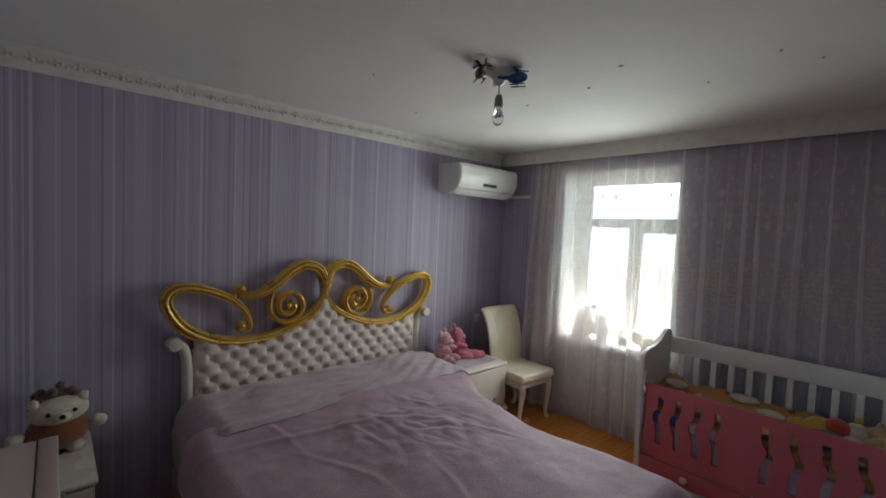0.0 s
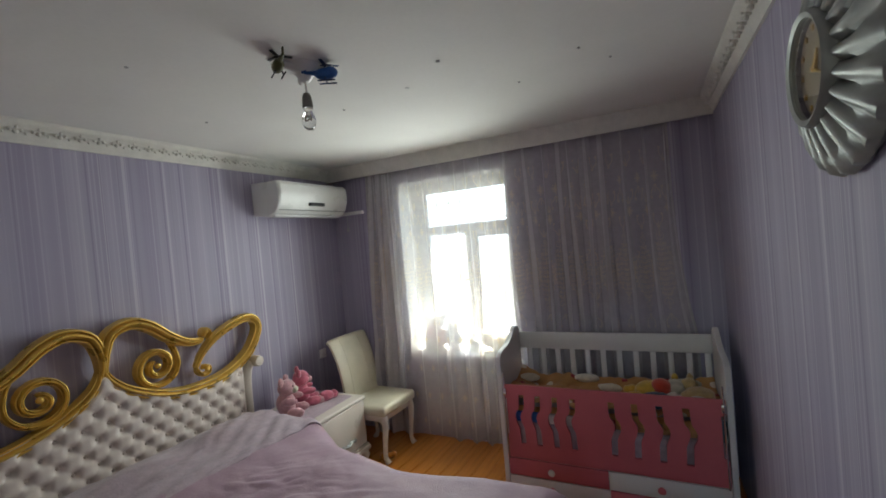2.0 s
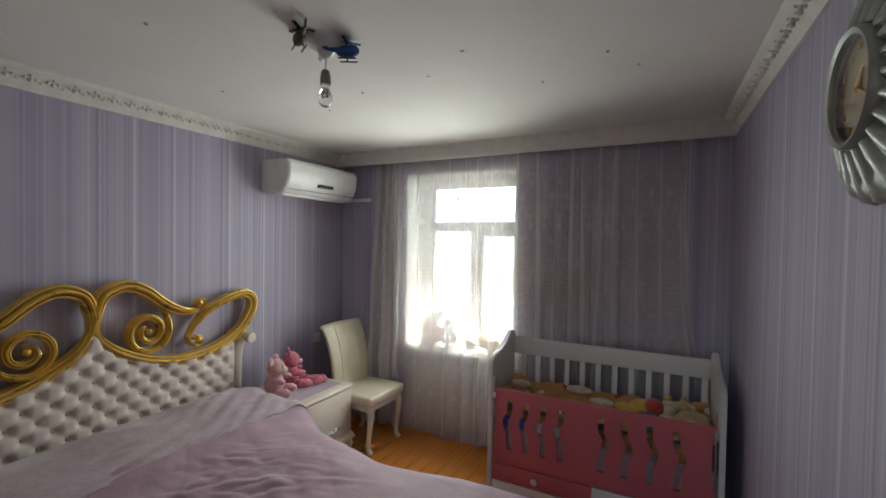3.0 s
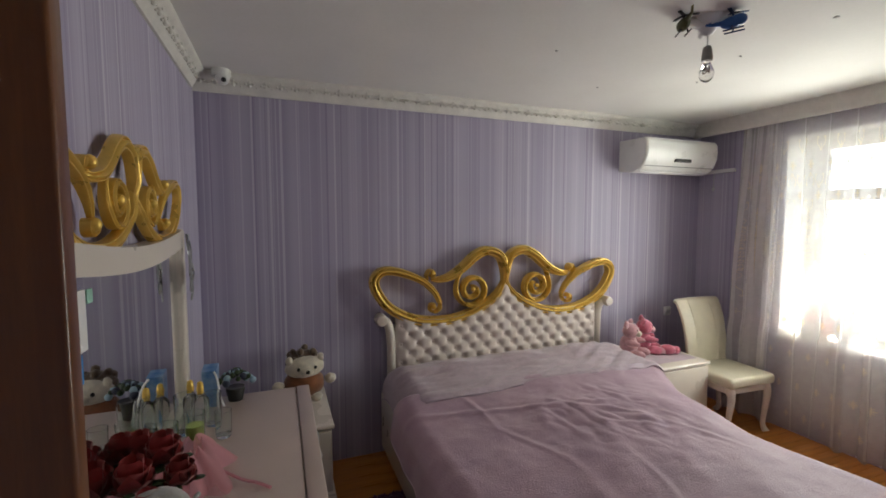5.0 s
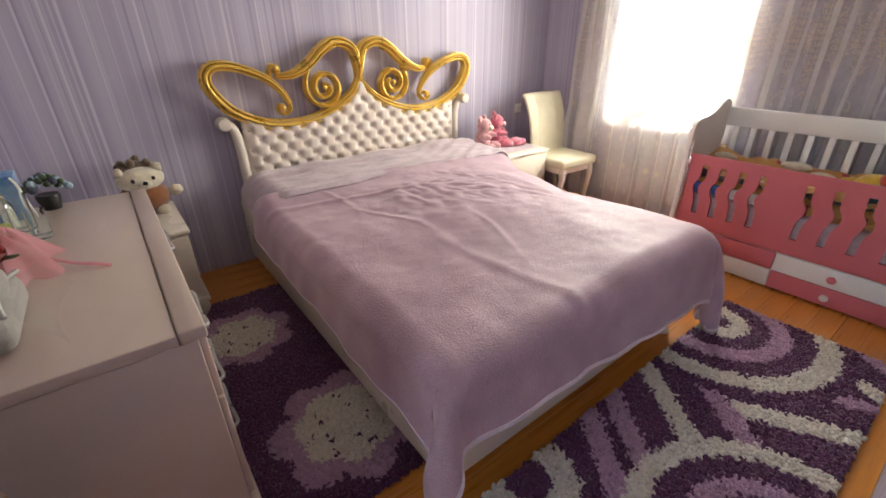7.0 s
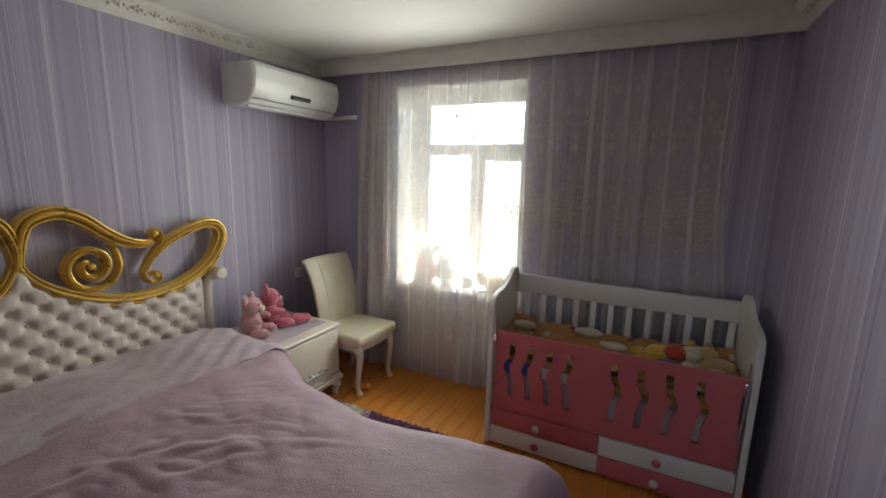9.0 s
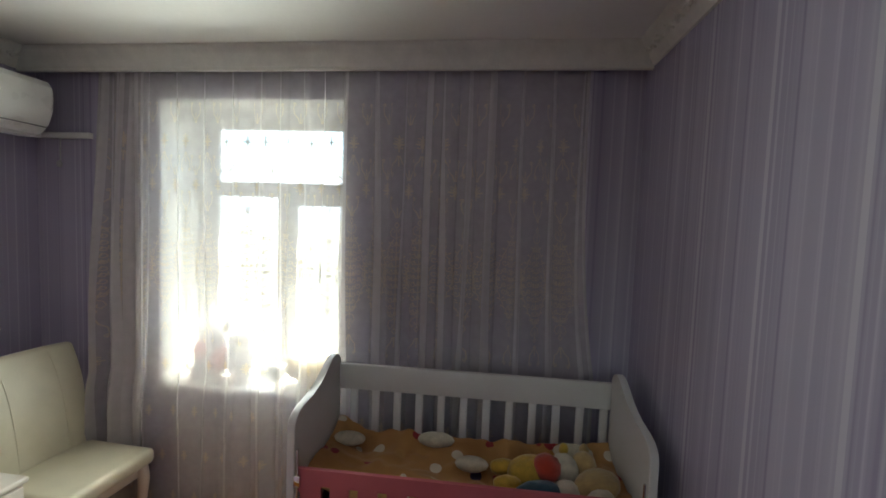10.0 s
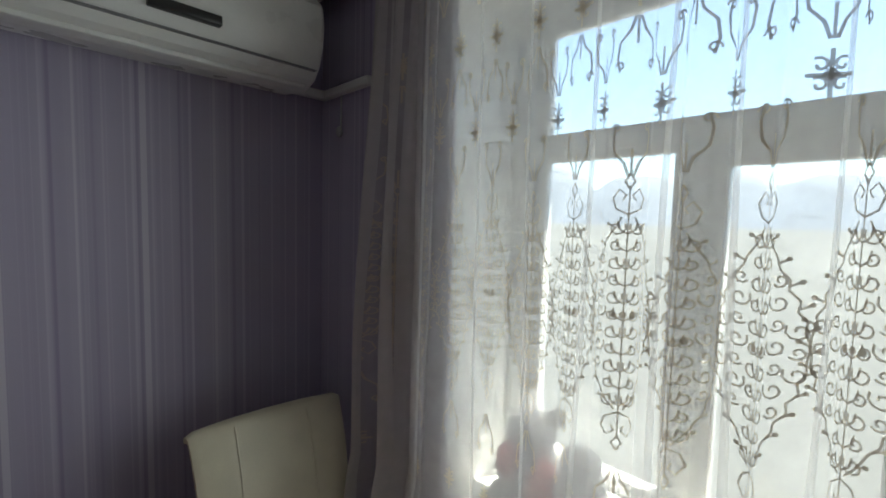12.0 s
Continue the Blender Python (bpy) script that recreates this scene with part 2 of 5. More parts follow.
def sweep(bm, line, radius, seg=8, flat=1.0, mi=0):
    """A tube along a line; radius: one value or a function of 0..1."""
    line = [Vector(p) for p in line]
    rings, side = [], None
    for i, p in enumerate(line):
        d = (line[min(i + 1, len(line) - 1)] - line[max(i - 1, 0)]).normalized()
        side = d.orthogonal().normalized() if side is None else (side - d * side.dot(d)).normalized()
        up = d.cross(side)
        r = radius(i / (len(line) - 1)) if callable(radius) else radius
        rings.append([bm.verts.new(p + (side * math.cos(2 * math.pi * k / seg) + up * flat * math.sin(2 * math.pi * k / seg)) * r) for k in range(seg)])
    for a, b in zip(rings, rings[1:]):
        for k in range(seg):
            bm.faces.new((a[k], a[(k + 1) % seg], b[(k + 1) % seg], b[k])).material_index = mi
    bm.faces.new(rings[0]).material_index = mi
    bm.faces.new(rings[-1]).material_index = mi


def sheet_of(bm, nu, nv, f, mi=0):
    """A grid of nu x nv cells; f(i/nu, j/nv) gives the places."""
    vs = [[bm.verts.new(f(i / nu, j / nv)) for j in range(nv + 1)] for i in range(nu + 1)]
    for i in range(nu):
        for j in range(nv):
            bm.faces.new((vs[i][j], vs[i + 1][j], vs[i + 1][j + 1], vs[i][j + 1])).material_index = mi
    return vs


def prism(bm, outline, axis, a, b, mi=0):
    """Extrudes a closed outline of 2D points from a to b along an axis ('x': points are (y, z); 'y': (x, z); 'z': (x, y))."""
    def at(p, h):
        return {"x": (h, p[0], p[1]), "y": (p[0], h, p[1]), "z": (p[0], p[1], h)}[axis]
    lo, hi = [bm.verts.new(at(p, a)) for p in outline], [bm.verts.new(at(p, b)) for p in outline]
    n = len(outline)
    for i in range(n):
        bm.faces.new((lo[i], lo[(i + 1) % n], hi[(i + 1) % n], hi[i])).material_index = mi
    bm.faces.new(lo).material_index = mi
    bm.faces.new(hi).material_index = mi


def wave(x, y, z=0.0, s=1.0):
    return noise.noise(Vector((x * s, y * s, z)))


# ---- structure ----
WIN_X0, WIN_X1, WIN_Z0, WIN_Z1, WIN_Y = 0.72, 1.715, 0.73, 2.235, 0.34
DOOR_X0, DOOR_X1, DOOR_H = 2.36, 3.09, 2.03

floor = solo("floor", boxed(-0.1, W + 0.1, -6.0, 0.4, -0.12, -0.022), PINE, "varnished orange pine board floor", "floor", "structure")
solo("ceiling", boxed(-0.1, W + 0.1, -6.0, 0.45, H, H + 0.12), PLASTER, "plain off-white painted ceiling", "ceiling", "structure")
solo("wall_bed", boxed(-0.15, 0, -L - 0.5, 0.45, -0.1, H), PAPER_Y, "lilac wallpaper with fine vertical stripes", "wall", "structure")
solo("wall_clock", boxed(W, W + 0.15, -6.0, 0.45, -0.1, H), PAPER_Y, "greyish lilac wallpaper with fine vertical stripes", "wall", "structure")
bm = bmesh.new()
for x0, x1, z0, z1 in ((0, WIN_X0, -0.1, H), (WIN_X1, W, -0.1, H), (WIN_X0, WIN_X1, -0.1, WIN_Z0 - 0.03), (WIN_X0, WIN_X1, WIN_Z1, H)):
    box(bm, x0, x1, 0, 0.012, z0, z1)
wall_window = solo("wall_window", bm, PAPER_X, "lilac striped wallpaper around the deep window niche", "wall", "structure")
bm = bmesh.new()
for x0, x1, z0, z1 in ((0, WIN_X0, -0.1, H), (WIN_X1, W, -0.1, H), (WIN_X0, WIN_X1, -0.1, WIN_Z0 - 0.03), (WIN_X0, WIN_X1, WIN_Z1, H)):
    box(bm, x0, x1, 0.012, 0.45, z0, z1)
solo("wall_niche", bm, WHITE_WOOD, "white plastered window niche in a thick wall", "wall", "structure")
bm = bmesh.new()
for x0, x1, z0 in ((0, DOOR_X0 - 0.05, -0.1), (DOOR_X1 + 0.001, W, -0.1), (DOOR_X0 - 0.05, DOOR_X1 + 0.001, DOOR_H)):
    box(bm, x0, x1, -L - 0.5, -L, z0, H)
solo("wall_door", bm, PAPER_X, "pale lilac striped wallpaper with a doorway", "wall", "structure")
# unseen corridor, added to close the room; its opening lets fill light in
bm = bmesh.new()
for x0, x1, z0, z1 in ((1.2, 1.5, -0.1, H), (2.95, W, -0.1, H), (1.5, 2.95, -0.1, 0.5), (1.5, 2.95, 2.35, H)):
    box(bm, x0, x1, -6.15, -6.0, z0, z1)
box(bm, 1.2, 1.3, -6.0, -L - 0.5, -0.1, H)
solo("wall_corridor", bm, PLASTER, "plain plastered wall added out of view behind the doorway", "wall", "structure")

# crown moulding: a stepped cove with raised leaves
COVE = [(0, H - 0.105), (0.012, H - 0.105), (0.016, H - 0.09), (0.028, H - 0.078), (0.034, H - 0.05), (0.055, H - 0.028), (0.068, H - 0.022), (0.074, H - 0.010), (0.074, H), (0, H)]


def crown(name, place, length, label, out=1.0, beads=True):
    """place(out, along, z): a place that lies out from the wall."""
    bm = bmesh.new()
    n = len(COVE)
    a, b = [bm.verts.new(place(o * out, 0, z)) for o, z in COVE], [bm.verts.new(place(o * out, length, z)) for o, z in COVE]
    for i in range(n):
        bm.faces.new((a[i], a[(i + 1) % n], b[(i + 1) % n], b[i]))
    bm.faces.new(a), bm.faces.new(b)
    count = int(length / 0.085)
    for k in range(count if beads else 0):
        u = (k + 0.5) * length / count
        for du, dz, r in ((0, 0.0, 0.011), (-0.021, 0.006, 0.008), (0.021, 0.006, 0.008), (0.0, 0.02, 0.007), (0.04, -0.006, 0.006)):
            c = Vector(place((0.04 + dz * 0.5) * out, u + du, H - 0.056 + dz))
            ball(bm, c, r, seg=7, rings=5)
    return solo(name, bm, STUCCO, label, "moulding", "structure")


crown("crown_bed", lambda o, u, z: (o, -L + u, z), L - 0.10, "white plaster crown moulding with raised leaves")
crown("crown_clock", lambda o, u, z: (W - o, -L + u, z), L - 0.10, "white plaster crown moulding with raised leaves")
crown("crown_door", lambda o, u, z: (0.075 + u, -L + o, z), W - 0.15, "white plaster crown moulding with raised leaves")
crown("crown_window", lambda o, u, z: (0.003 + u, -0.10 - o, z), W - 0.006, "white plaster crown moulding on the curtain pelmet", 0.35, False)
solo("pelmet", boxed(0.003, W - 0.003, -0.10, -0.075, H - 0.118, H - 0.001, r=0.002), STUCCO, "white board pelmet that hides the curtain rail", "pelmet", "structure")

# window
window = thing("window_1", (1.2, WIN_Y, WIN_Z0), "white painted window with a transom and two casements", "window")
tagged(window, kind="structure")
GX = (0.833, 1.206, 1.331, 1.62)
bm = bmesh.new()
for x0, x1, z0, z1 in ((WIN_X0 + 0.001, 0.79, WIN_Z0, WIN_Z1 - 0.001), (1.665, WIN_X1 - 0.001, WIN_Z0, WIN_Z1 - 0.001), (0.79, 1.665, 2.185, WIN_Z1 - 0.001), (0.79, 1.665, 1.775, 1.825), (0.79, 1.665, WIN_Z0, 0.79), (1.225, 1.29, 0.79, 1.775)):
    box(bm, x0, x1, WIN_Y - 0.04, WIN_Y + 0.05, z0, z1, r=0.004)
part("window_frame", bm, WHITE_WOOD, window)


def sash(name, x0, x1, z0, z1, gx0, gx1, gz0, gz1, y):
    bm = bmesh.new()
    for q in ((x0, gx0, z0, z1), (gx1, x1, z0, z1), (gx0, gx1, z0, gz0), (gx0, gx1, gz1, z1)):
        box(bm, q[0], q[1], y - 0.022, y + 0.022, q[2], q[3], r=0.004)
    s = part(name, bm, WHITE_WOOD, window)
    p = part("pane", boxed(gx0 - 0.003, gx1 + 0.003, y - 0.002, y + 0.002, gz0 - 0.003, gz1 + 0.003), WINDOW_GLASS, s, "clear glass pane", smooth=False)
    p.visible_shadow = False
    return s


sash("transom", 0.791, 1.664, 1.826, 2.184, 0.833, 1.62, 1.842, 2.148, WIN_Y)
sash("casement", 0.791, 1.224, 0.791, 1.774, GX[0], GX[1], 0.84, 1.757, WIN_Y)
right_sash = sash("casement", 1.291, 1.664, 0.791, 1.774, GX[2], GX[3], 0.84, 1.713, WIN_Y - 0.01)
bm = bmesh.new()
box(bm, 1.297, 1.315, WIN_Y - 0.05, WIN_Y - 0.032, 1.18, 1.30, r=0.004)
sweep(bm, [(1.306, WIN_Y - 0.045, 1.24), (1.306, WIN_Y - 0.075, 1.24), (1.306, WIN_Y - 0.08, 1.15)], 0.007)
part("window_handle", bm, PLASTIC, right_sash)
part("window_sill", boxed(WIN_X0 + 0.001, WIN_X1 - 0.001, -0.022, WIN_Y - 0.041, WIN_Z0 - 0.03, WIN_Z0 - 0.001, r=0.008), WHITE_WOOD, window, "white sill board")

# door: a leaf with glass, open into the room
door = thing("door_1", (2.42, -L - 0.45, 0), "varnished brown wooden door with frosted glass, standing open", "door")
tagged(door, kind="structure")
HINGE, FREE = Vector((2.435, -4.54, 0)), Vector((2.335, -3.80, 0))
along = (FREE - HINGE).normalized()
leaf = Matrix.Translation(HINGE) @ Matrix(((along.x, along.y, 0, 0), (along.y, -along.x, 0, 0), (0, 0, 1, 0), (0, 0, 0, 1)))
LW = (FREE - HINGE).length


def leaf_part(name, bm, material, parent, label=""):
    bmesh.ops.transform(bm, matrix=leaf, verts=bm.verts)
    return part(name, bm, material, parent, label)


bm = bmesh.new()
for x0, x1, z0, z1 in ((0, 0.105, 0.01, 2.0), (LW - 0.105, LW, 0.01, 2.0), (0.105, LW - 0.105, 0.01, 0.2), (0.105, LW - 0.105, 1.33, 1.42), (0.105, LW - 0.105, 1.89, 2.0)):
    box(bm, x0, x1, -0.02, 0.02, z0, z1, r=0.004)
door_leaf = leaf_part("door_leaf", bm, DOOR_WOOD, door)
for z0, z1 in ((0.2, 1.33), (1.42, 1.89)):
    bm = bmesh.new()
    for q in ((0.105, 0.125, z0, z1), (LW - 0.125, LW - 0.105, z0, z1), (0.125, LW - 0.125, z0, z0 + 0.02), (0.125, LW - 0.125, z1 - 0.02, z1)):
        box(bm, q[0], q[1], -0.016, 0.016, q[2], q[3], r=0.005)
    leaf_part("glazing_bead", bm, DARK_WOOD, door_leaf, "dark glazing bead")
    leaf_part("pane", boxed(0.12, LW - 0.12, -0.003, 0.003, z0 + 0.015, z1 - 0.015), FROSTED, door_leaf, "greenish frosted glass")
for side in (1, -1):
    bm = bmesh.new()
    x, y = LW - 0.045, side * 0.021
    out = [(0.009 * math.cos(a), 0.075 * math.sin(a) * (1 if abs(math.sin(a)) < 0.9 else 1.12)) for a in np.linspace(0, 2 * math.pi, 24, endpoint=False)]
    prism(bm, [(x + p, 0.98 + q) for p, q in out], "y", y, y + side * 0.007)
    lever = smooth_line([(x, y, 1.0), (x + 0.004, y + side * 0.05, 1.0), (x, y + side * 0.062, 0.992), (x - 0.012, y + side * 0.06, 0.965), (x - 0.026, y + side * 0.052, 0.935), (x - 0.034, y + side * 0.045, 0.915)], 5)
    sweep(bm, lever, lambda t: 0.009 + 0.004 * math.sin(t * 7), 10)
    ball(bm, (x, y + side * 0.056, 1.0), 0.013)
    leaf_part("door_handle", bm, BRASS, door_leaf, "brass lever handle on a plate")
bm = bmesh.new()
box(bm, LW - 0.002, LW + 0.002, -0.011, 0.011, 0.86, 1.04)
leaf_part("lock_plate", bm, CHROME, door_leaf, "steel lock plate")
bm = bmesh.new()
for x0, x1, z0, z1 in ((DOOR_X0 - 0.049, DOOR_X0 + 0.0, 0, DOOR_H - 0.001), (DOOR_X1 - 0.04, DOOR_X1, 0, DOOR_H - 0.001), (DOOR_X0, DOOR_X1 - 0.04, DOOR_H - 0.045, DOOR_H - 0.001)):
    box(bm, x0, x1, -L - 0.499, -L - 0.40, z0, z1, r=0.004)
part("door_frame", bm, DOOR_WOOD, door)

# outdoors: ground and far hills, with haze put into their colours
bm = bmesh.new()
sheet_of(bm, 2, 2, lambda u, v: (-2500 + 5000 * u, 0.6 + 4000 * v, -4.0))
solo("ground", bm, mat("haze_coloured_yard", (0.155, 0.155, 0.14), 0.9, vary=0.2, scale=0.02, fine=0.5, bump=0), "grey green yard far below the window, haze put into its colour", "ground", "structure")
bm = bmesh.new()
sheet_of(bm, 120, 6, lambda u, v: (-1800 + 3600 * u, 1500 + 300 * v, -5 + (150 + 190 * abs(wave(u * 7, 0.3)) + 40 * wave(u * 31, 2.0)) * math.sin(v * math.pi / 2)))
solo("backdrop", bm, mat("haze_coloured_hill", (0.22, 0.25, 0.29), 0.95, vary=0.15, scale=0.01, fine=0.06, bump=0), "far hills with haze put into their blue colour", "hills", "structure")

# ---- gold scrollwork, shared by the bed and the dressing mirror; places are (sideways, up) ----
SCROLL_LOOP = [(0.02, 1.10), (0.004, 1.19), (0.012, 1.28), (0.05, 1.365), (0.15, 1.40), (0.25, 1.362), (0.345, 1.283), (0.435, 1.228), (0.52, 1.207), (0.575, 1.212)]
SCROLL_CURL = [(0.60, 1.205), (0.615, 1.24), (0.598, 1.27), (0.57, 1.268), (0.56, 1.245), (0.575, 1.232), (0.586, 1.246)]
SCROLL_LOW = [(0.0, 1.23), (0.012, 1.16), (0.045, 1.10), (0.125, 1.03), (0.275, 0.955), (0.465, 0.915), (0.69, 0.935), (0.87, 1.025), (0.965, 1.15), (0.975, 1.235), (0.915, 1.282), (0.80, 1.268), (0.65, 1.205), (0.555, 1.12), (0.51, 1.04)]
SCROLL_CURL_LOW = [(0.512, 1.06), (0.515, 1.01), (0.55, 0.982), (0.585, 0.995), (0.585, 1.028), (0.56, 1.035), (0.555, 1.015)]
SCROLL_SPIRAL = [(0.255, 1.352), (0.33, 1.285), (0.378, 1.205)] + [(0.268 + 0.126 * (1 - k / 26) ** 0.85 * math.cos(-2 * math.pi * k / 13), 1.122 + 0.126 * (1 - k / 26) ** 0.85 * math.sin(-2 * math.pi * k / 13)) for k in range(0, 24)]
RIDGES = [(-1, 0), (-0.98, 0.5), (-0.82, 0.78), (-0.62, 0.8), (-0.5, 0.5), (-0.42, 0.48), (-0.25, 0.92), (0, 1), (0.25, 0.92), (0.42, 0.48), (0.5, 0.5), (0.62, 0.8), (0.82, 0.78), (0.98, 0.5), (1, 0)]


def ridged(bm, line, width, depth, place):
    """A carved moulding along a flat line: a ridged profile of changing width. place(side, up, out) gives the world."""
    rows = []
    for i, p in enumerate(line):
        d = (line[min(i + 1, len(line) - 1)] - line[max(i - 1, 0)]).normalized()
        t = i / (len(line) - 1)
        w = width(t)
        k = 0.35 + 0.65 * min(1.0, 6 * t, 6 * (1 - t))
        rows.append([bm.verts.new(place(p.x - d.y * a * w, p.y + d.x * a * w, h * depth * k)) for a, h in RIDGES])
    for a, b in zip(rows, rows[1:]):
        for k in range(len(RIDGES) - 1):
            bm.faces.new((a[k], a[k + 1], b[k + 1], b[k]))
        bm.faces.new((a[-1], a[0], b[0], b[-1]))
    bm.faces.new(rows[0]), bm.faces.new(rows[-1])


def scrollwork(place):
    """One half of the ornament, as one mesh."""
    bm = bmesh.new()
    for pts, w0, w1, d in ((SCROLL_LOOP, 0.016, 0.036, 0.055), (SCROLL_LOW, 0.017, 0.035, 0.05), (SCROLL_SPIRAL, 0.011, 0.019, 0.045), (SCROLL_CURL, 0.010, 0.012, 0.04), (SCROLL_CURL_LOW, 0.010, 0.012, 0.04)):
        line = [Vector((p.x, p.y)) for p in smooth_line([(a, b, 0) for a, b in pts], 7)]
        lift = random.uniform(0.0, 0.004)
        ridged(bm, line, lambda t: w0 + (w1 - w0) * math.sin(math.pi * t), d, lambda a, b, h: place(a, b - 0.008, h + (lift if h else 0)))
    for a, b in ((0.268, 1.118), (0.577, 1.25), (0.566, 1.012)):
        ball(bm, place(a, b, 0.035), 0.017, seg=10, rings=7)
    return bm


# ---- bed ----
BED_Y = -2.06
bed = thing("bed", (1.2, BED_Y, 0), "cream double bed with a tufted headboard and gold scrolls", "bed")


def panel_top(s):
    s = abs(s)
    xs, zs = (0, 0.03, 0.06, 0.125, 0.275, 0.465, 0.69, 0.80, 0.84), (1.20, 1.13, 1.09, 1.04, 0.965, 0.925, 0.945, 0.985, 1.0)
    return float(np.interp(s, xs, zs))


TUFT_W, TUFT_H = 0.114, 0.128


def tuft(u, v):
    s = -0.835 + 1.67 * u
    top = panel_top(s)
    z = 0.56 + (top - 0.56) * v
    a, b = s / TUFT_W + z / TUFT_H, s / TUFT_W - z / TUFT_H
    crease = (abs(math.sin(math.pi * a)) * abs(math.sin(math.pi * b))) ** 0.3
    ra, rb = a - round(a), b - round(b)
    gap = math.hypot((ra + rb) * TUFT_W / 2, (ra - rb) * TUFT_H / 2)
    puff = 0.25 * crease + 0.75 * (1 - math.exp(-((gap / 0.021) ** 2)))
    edge = min(1.0, 14 * (1 - abs(s) / 0.835), 10 * (1 - v)) ** 0.5
    return (0.070 + 0.034 * puff * edge, BED_Y + s, z)


bm = bmesh.new()
sheet_of(bm, 240, 90, tuft)
headboard = part("headboard", bm, LEATHER, bed, "cream diamond-tufted leatherette panel")
bm = bmesh.new()
ball(bm, (0, 0, 0), (0.006, 0.010, 0.010), seg=8, rings=5)
button = mesh_of("button", bm, LEATHER, True)
for i in range(-8, 9):
    for j in range(0, 11):
        for h in (0.0, 0.5):
            s, z = (i + h) * TUFT_W, (j + h) * TUFT_H
            if abs(s) < 0.80 and 0.58 < z < panel_top(s) - 0.03:
                ob = new("button", button)
                ob.location, ob.parent = (0.076, BED_Y + s, z), headboard
bm = bmesh.new()
box(bm, 0.015, 0.072, BED_Y - 0.84, BED_Y + 0.84, 0.30, 0.90, r=0.006)
prism(bm, [(BED_Y - 0.83, 0.85), (BED_Y + 0.83, 0.85)] + [(BED_Y + s, panel_top(s) - 0.004) for s in np.linspace(0.83, -0.83, 30)], "x", 0.02, 0.0695)
part("back_board", bm, CREAM, bed)
for side in (-1, 1):
    part("scroll", scrollwork(lambda a, b, h: (0.045 + 1.25 * h, BED_Y + side * a, b)), GOLD, bed, "carved gold scrollwork")
    bm = bmesh.new()
    line = smooth_line([(0.06, BED_Y + side * q, z) for q, z in ((0.868, 0.0), (0.868, 0.3), (0.866, 0.6), (0.868, 0.78), (0.876, 0.87), (0.898, 0.928), (0.935, 0.948))], 6)
    sweep(bm, line, lambda t: 0.033 - 0.004 * t, 12, 1.0)
    lathe(bm, (0.02, BED_Y + side * 0.94, 0.952), [(0.012, 0.0), (0.034, 0.004), (0.040, 0.02), (0.040, 0.09), (0.034, 0.106), (0.012, 0.11)], 18, "x")
    part("post", bm, CREAM, bed, "cream post with a curled top")
BX0, BX1, BY0, BY1 = 0.10, 2.29, BED_Y - 0.95, BED_Y + 0.60
part("side_rail", boxed(BX0, BX1 - 0.04, BY0, BY0 + 0.04, 0.10, 0.47, r=0.008), CREAM, bed)
part("side_rail", boxed(BX0, BX1 - 0.04, BY1 - 0.04, BY1, 0.10, 0.40, r=0.008), CREAM, bed)
part("foot_rail", boxed(BX1 - 0.04, BX1, BY0, BY1, 0.13, 0.42, r=0.01), CREAM, bed)
part("mattress", boxed(BX0 + 0.02, BX1 - 0.045, BY0 + 0.045, BY1 - 0.045, 0.25, 0.555, r=0.09, seg=5), SHEET, bed)
for x, y in ((BX1 - 0.07, BY0 + 0.07), (BX1 - 0.07, BY1 - 0.07), (0.2, BY0 + 0.07), (0.2, BY1 - 0.07)):
    bm = bmesh.new()
    sweep(bm, smooth_line([(x, y, 0.135), (x + 0.012, y, 0.10), (x + 0.006, y, 0.05), (x + 0.02, y, 0.0)], 4), lambda t: 0.042 - 0.022 * t + 0.01 * max(0, t - 0.8) * 5, 10)
    part("leg", bm, CREAM, bed, "short curved cream leg")


def over_edge(t, limit, r):
    """Lays a length t over an edge at limit: how far out, and how far down."""
    s = limit - r
    if t <= s:
        return t, 0.0
    a = (t - s) / r
    if a < math.pi / 2:
        return s + r * math.sin(a), r * (1 - math.cos(a))
    d = t - s - r * math.pi / 2
    return limit + 0.03 * min(1, d / 0.2), r + d


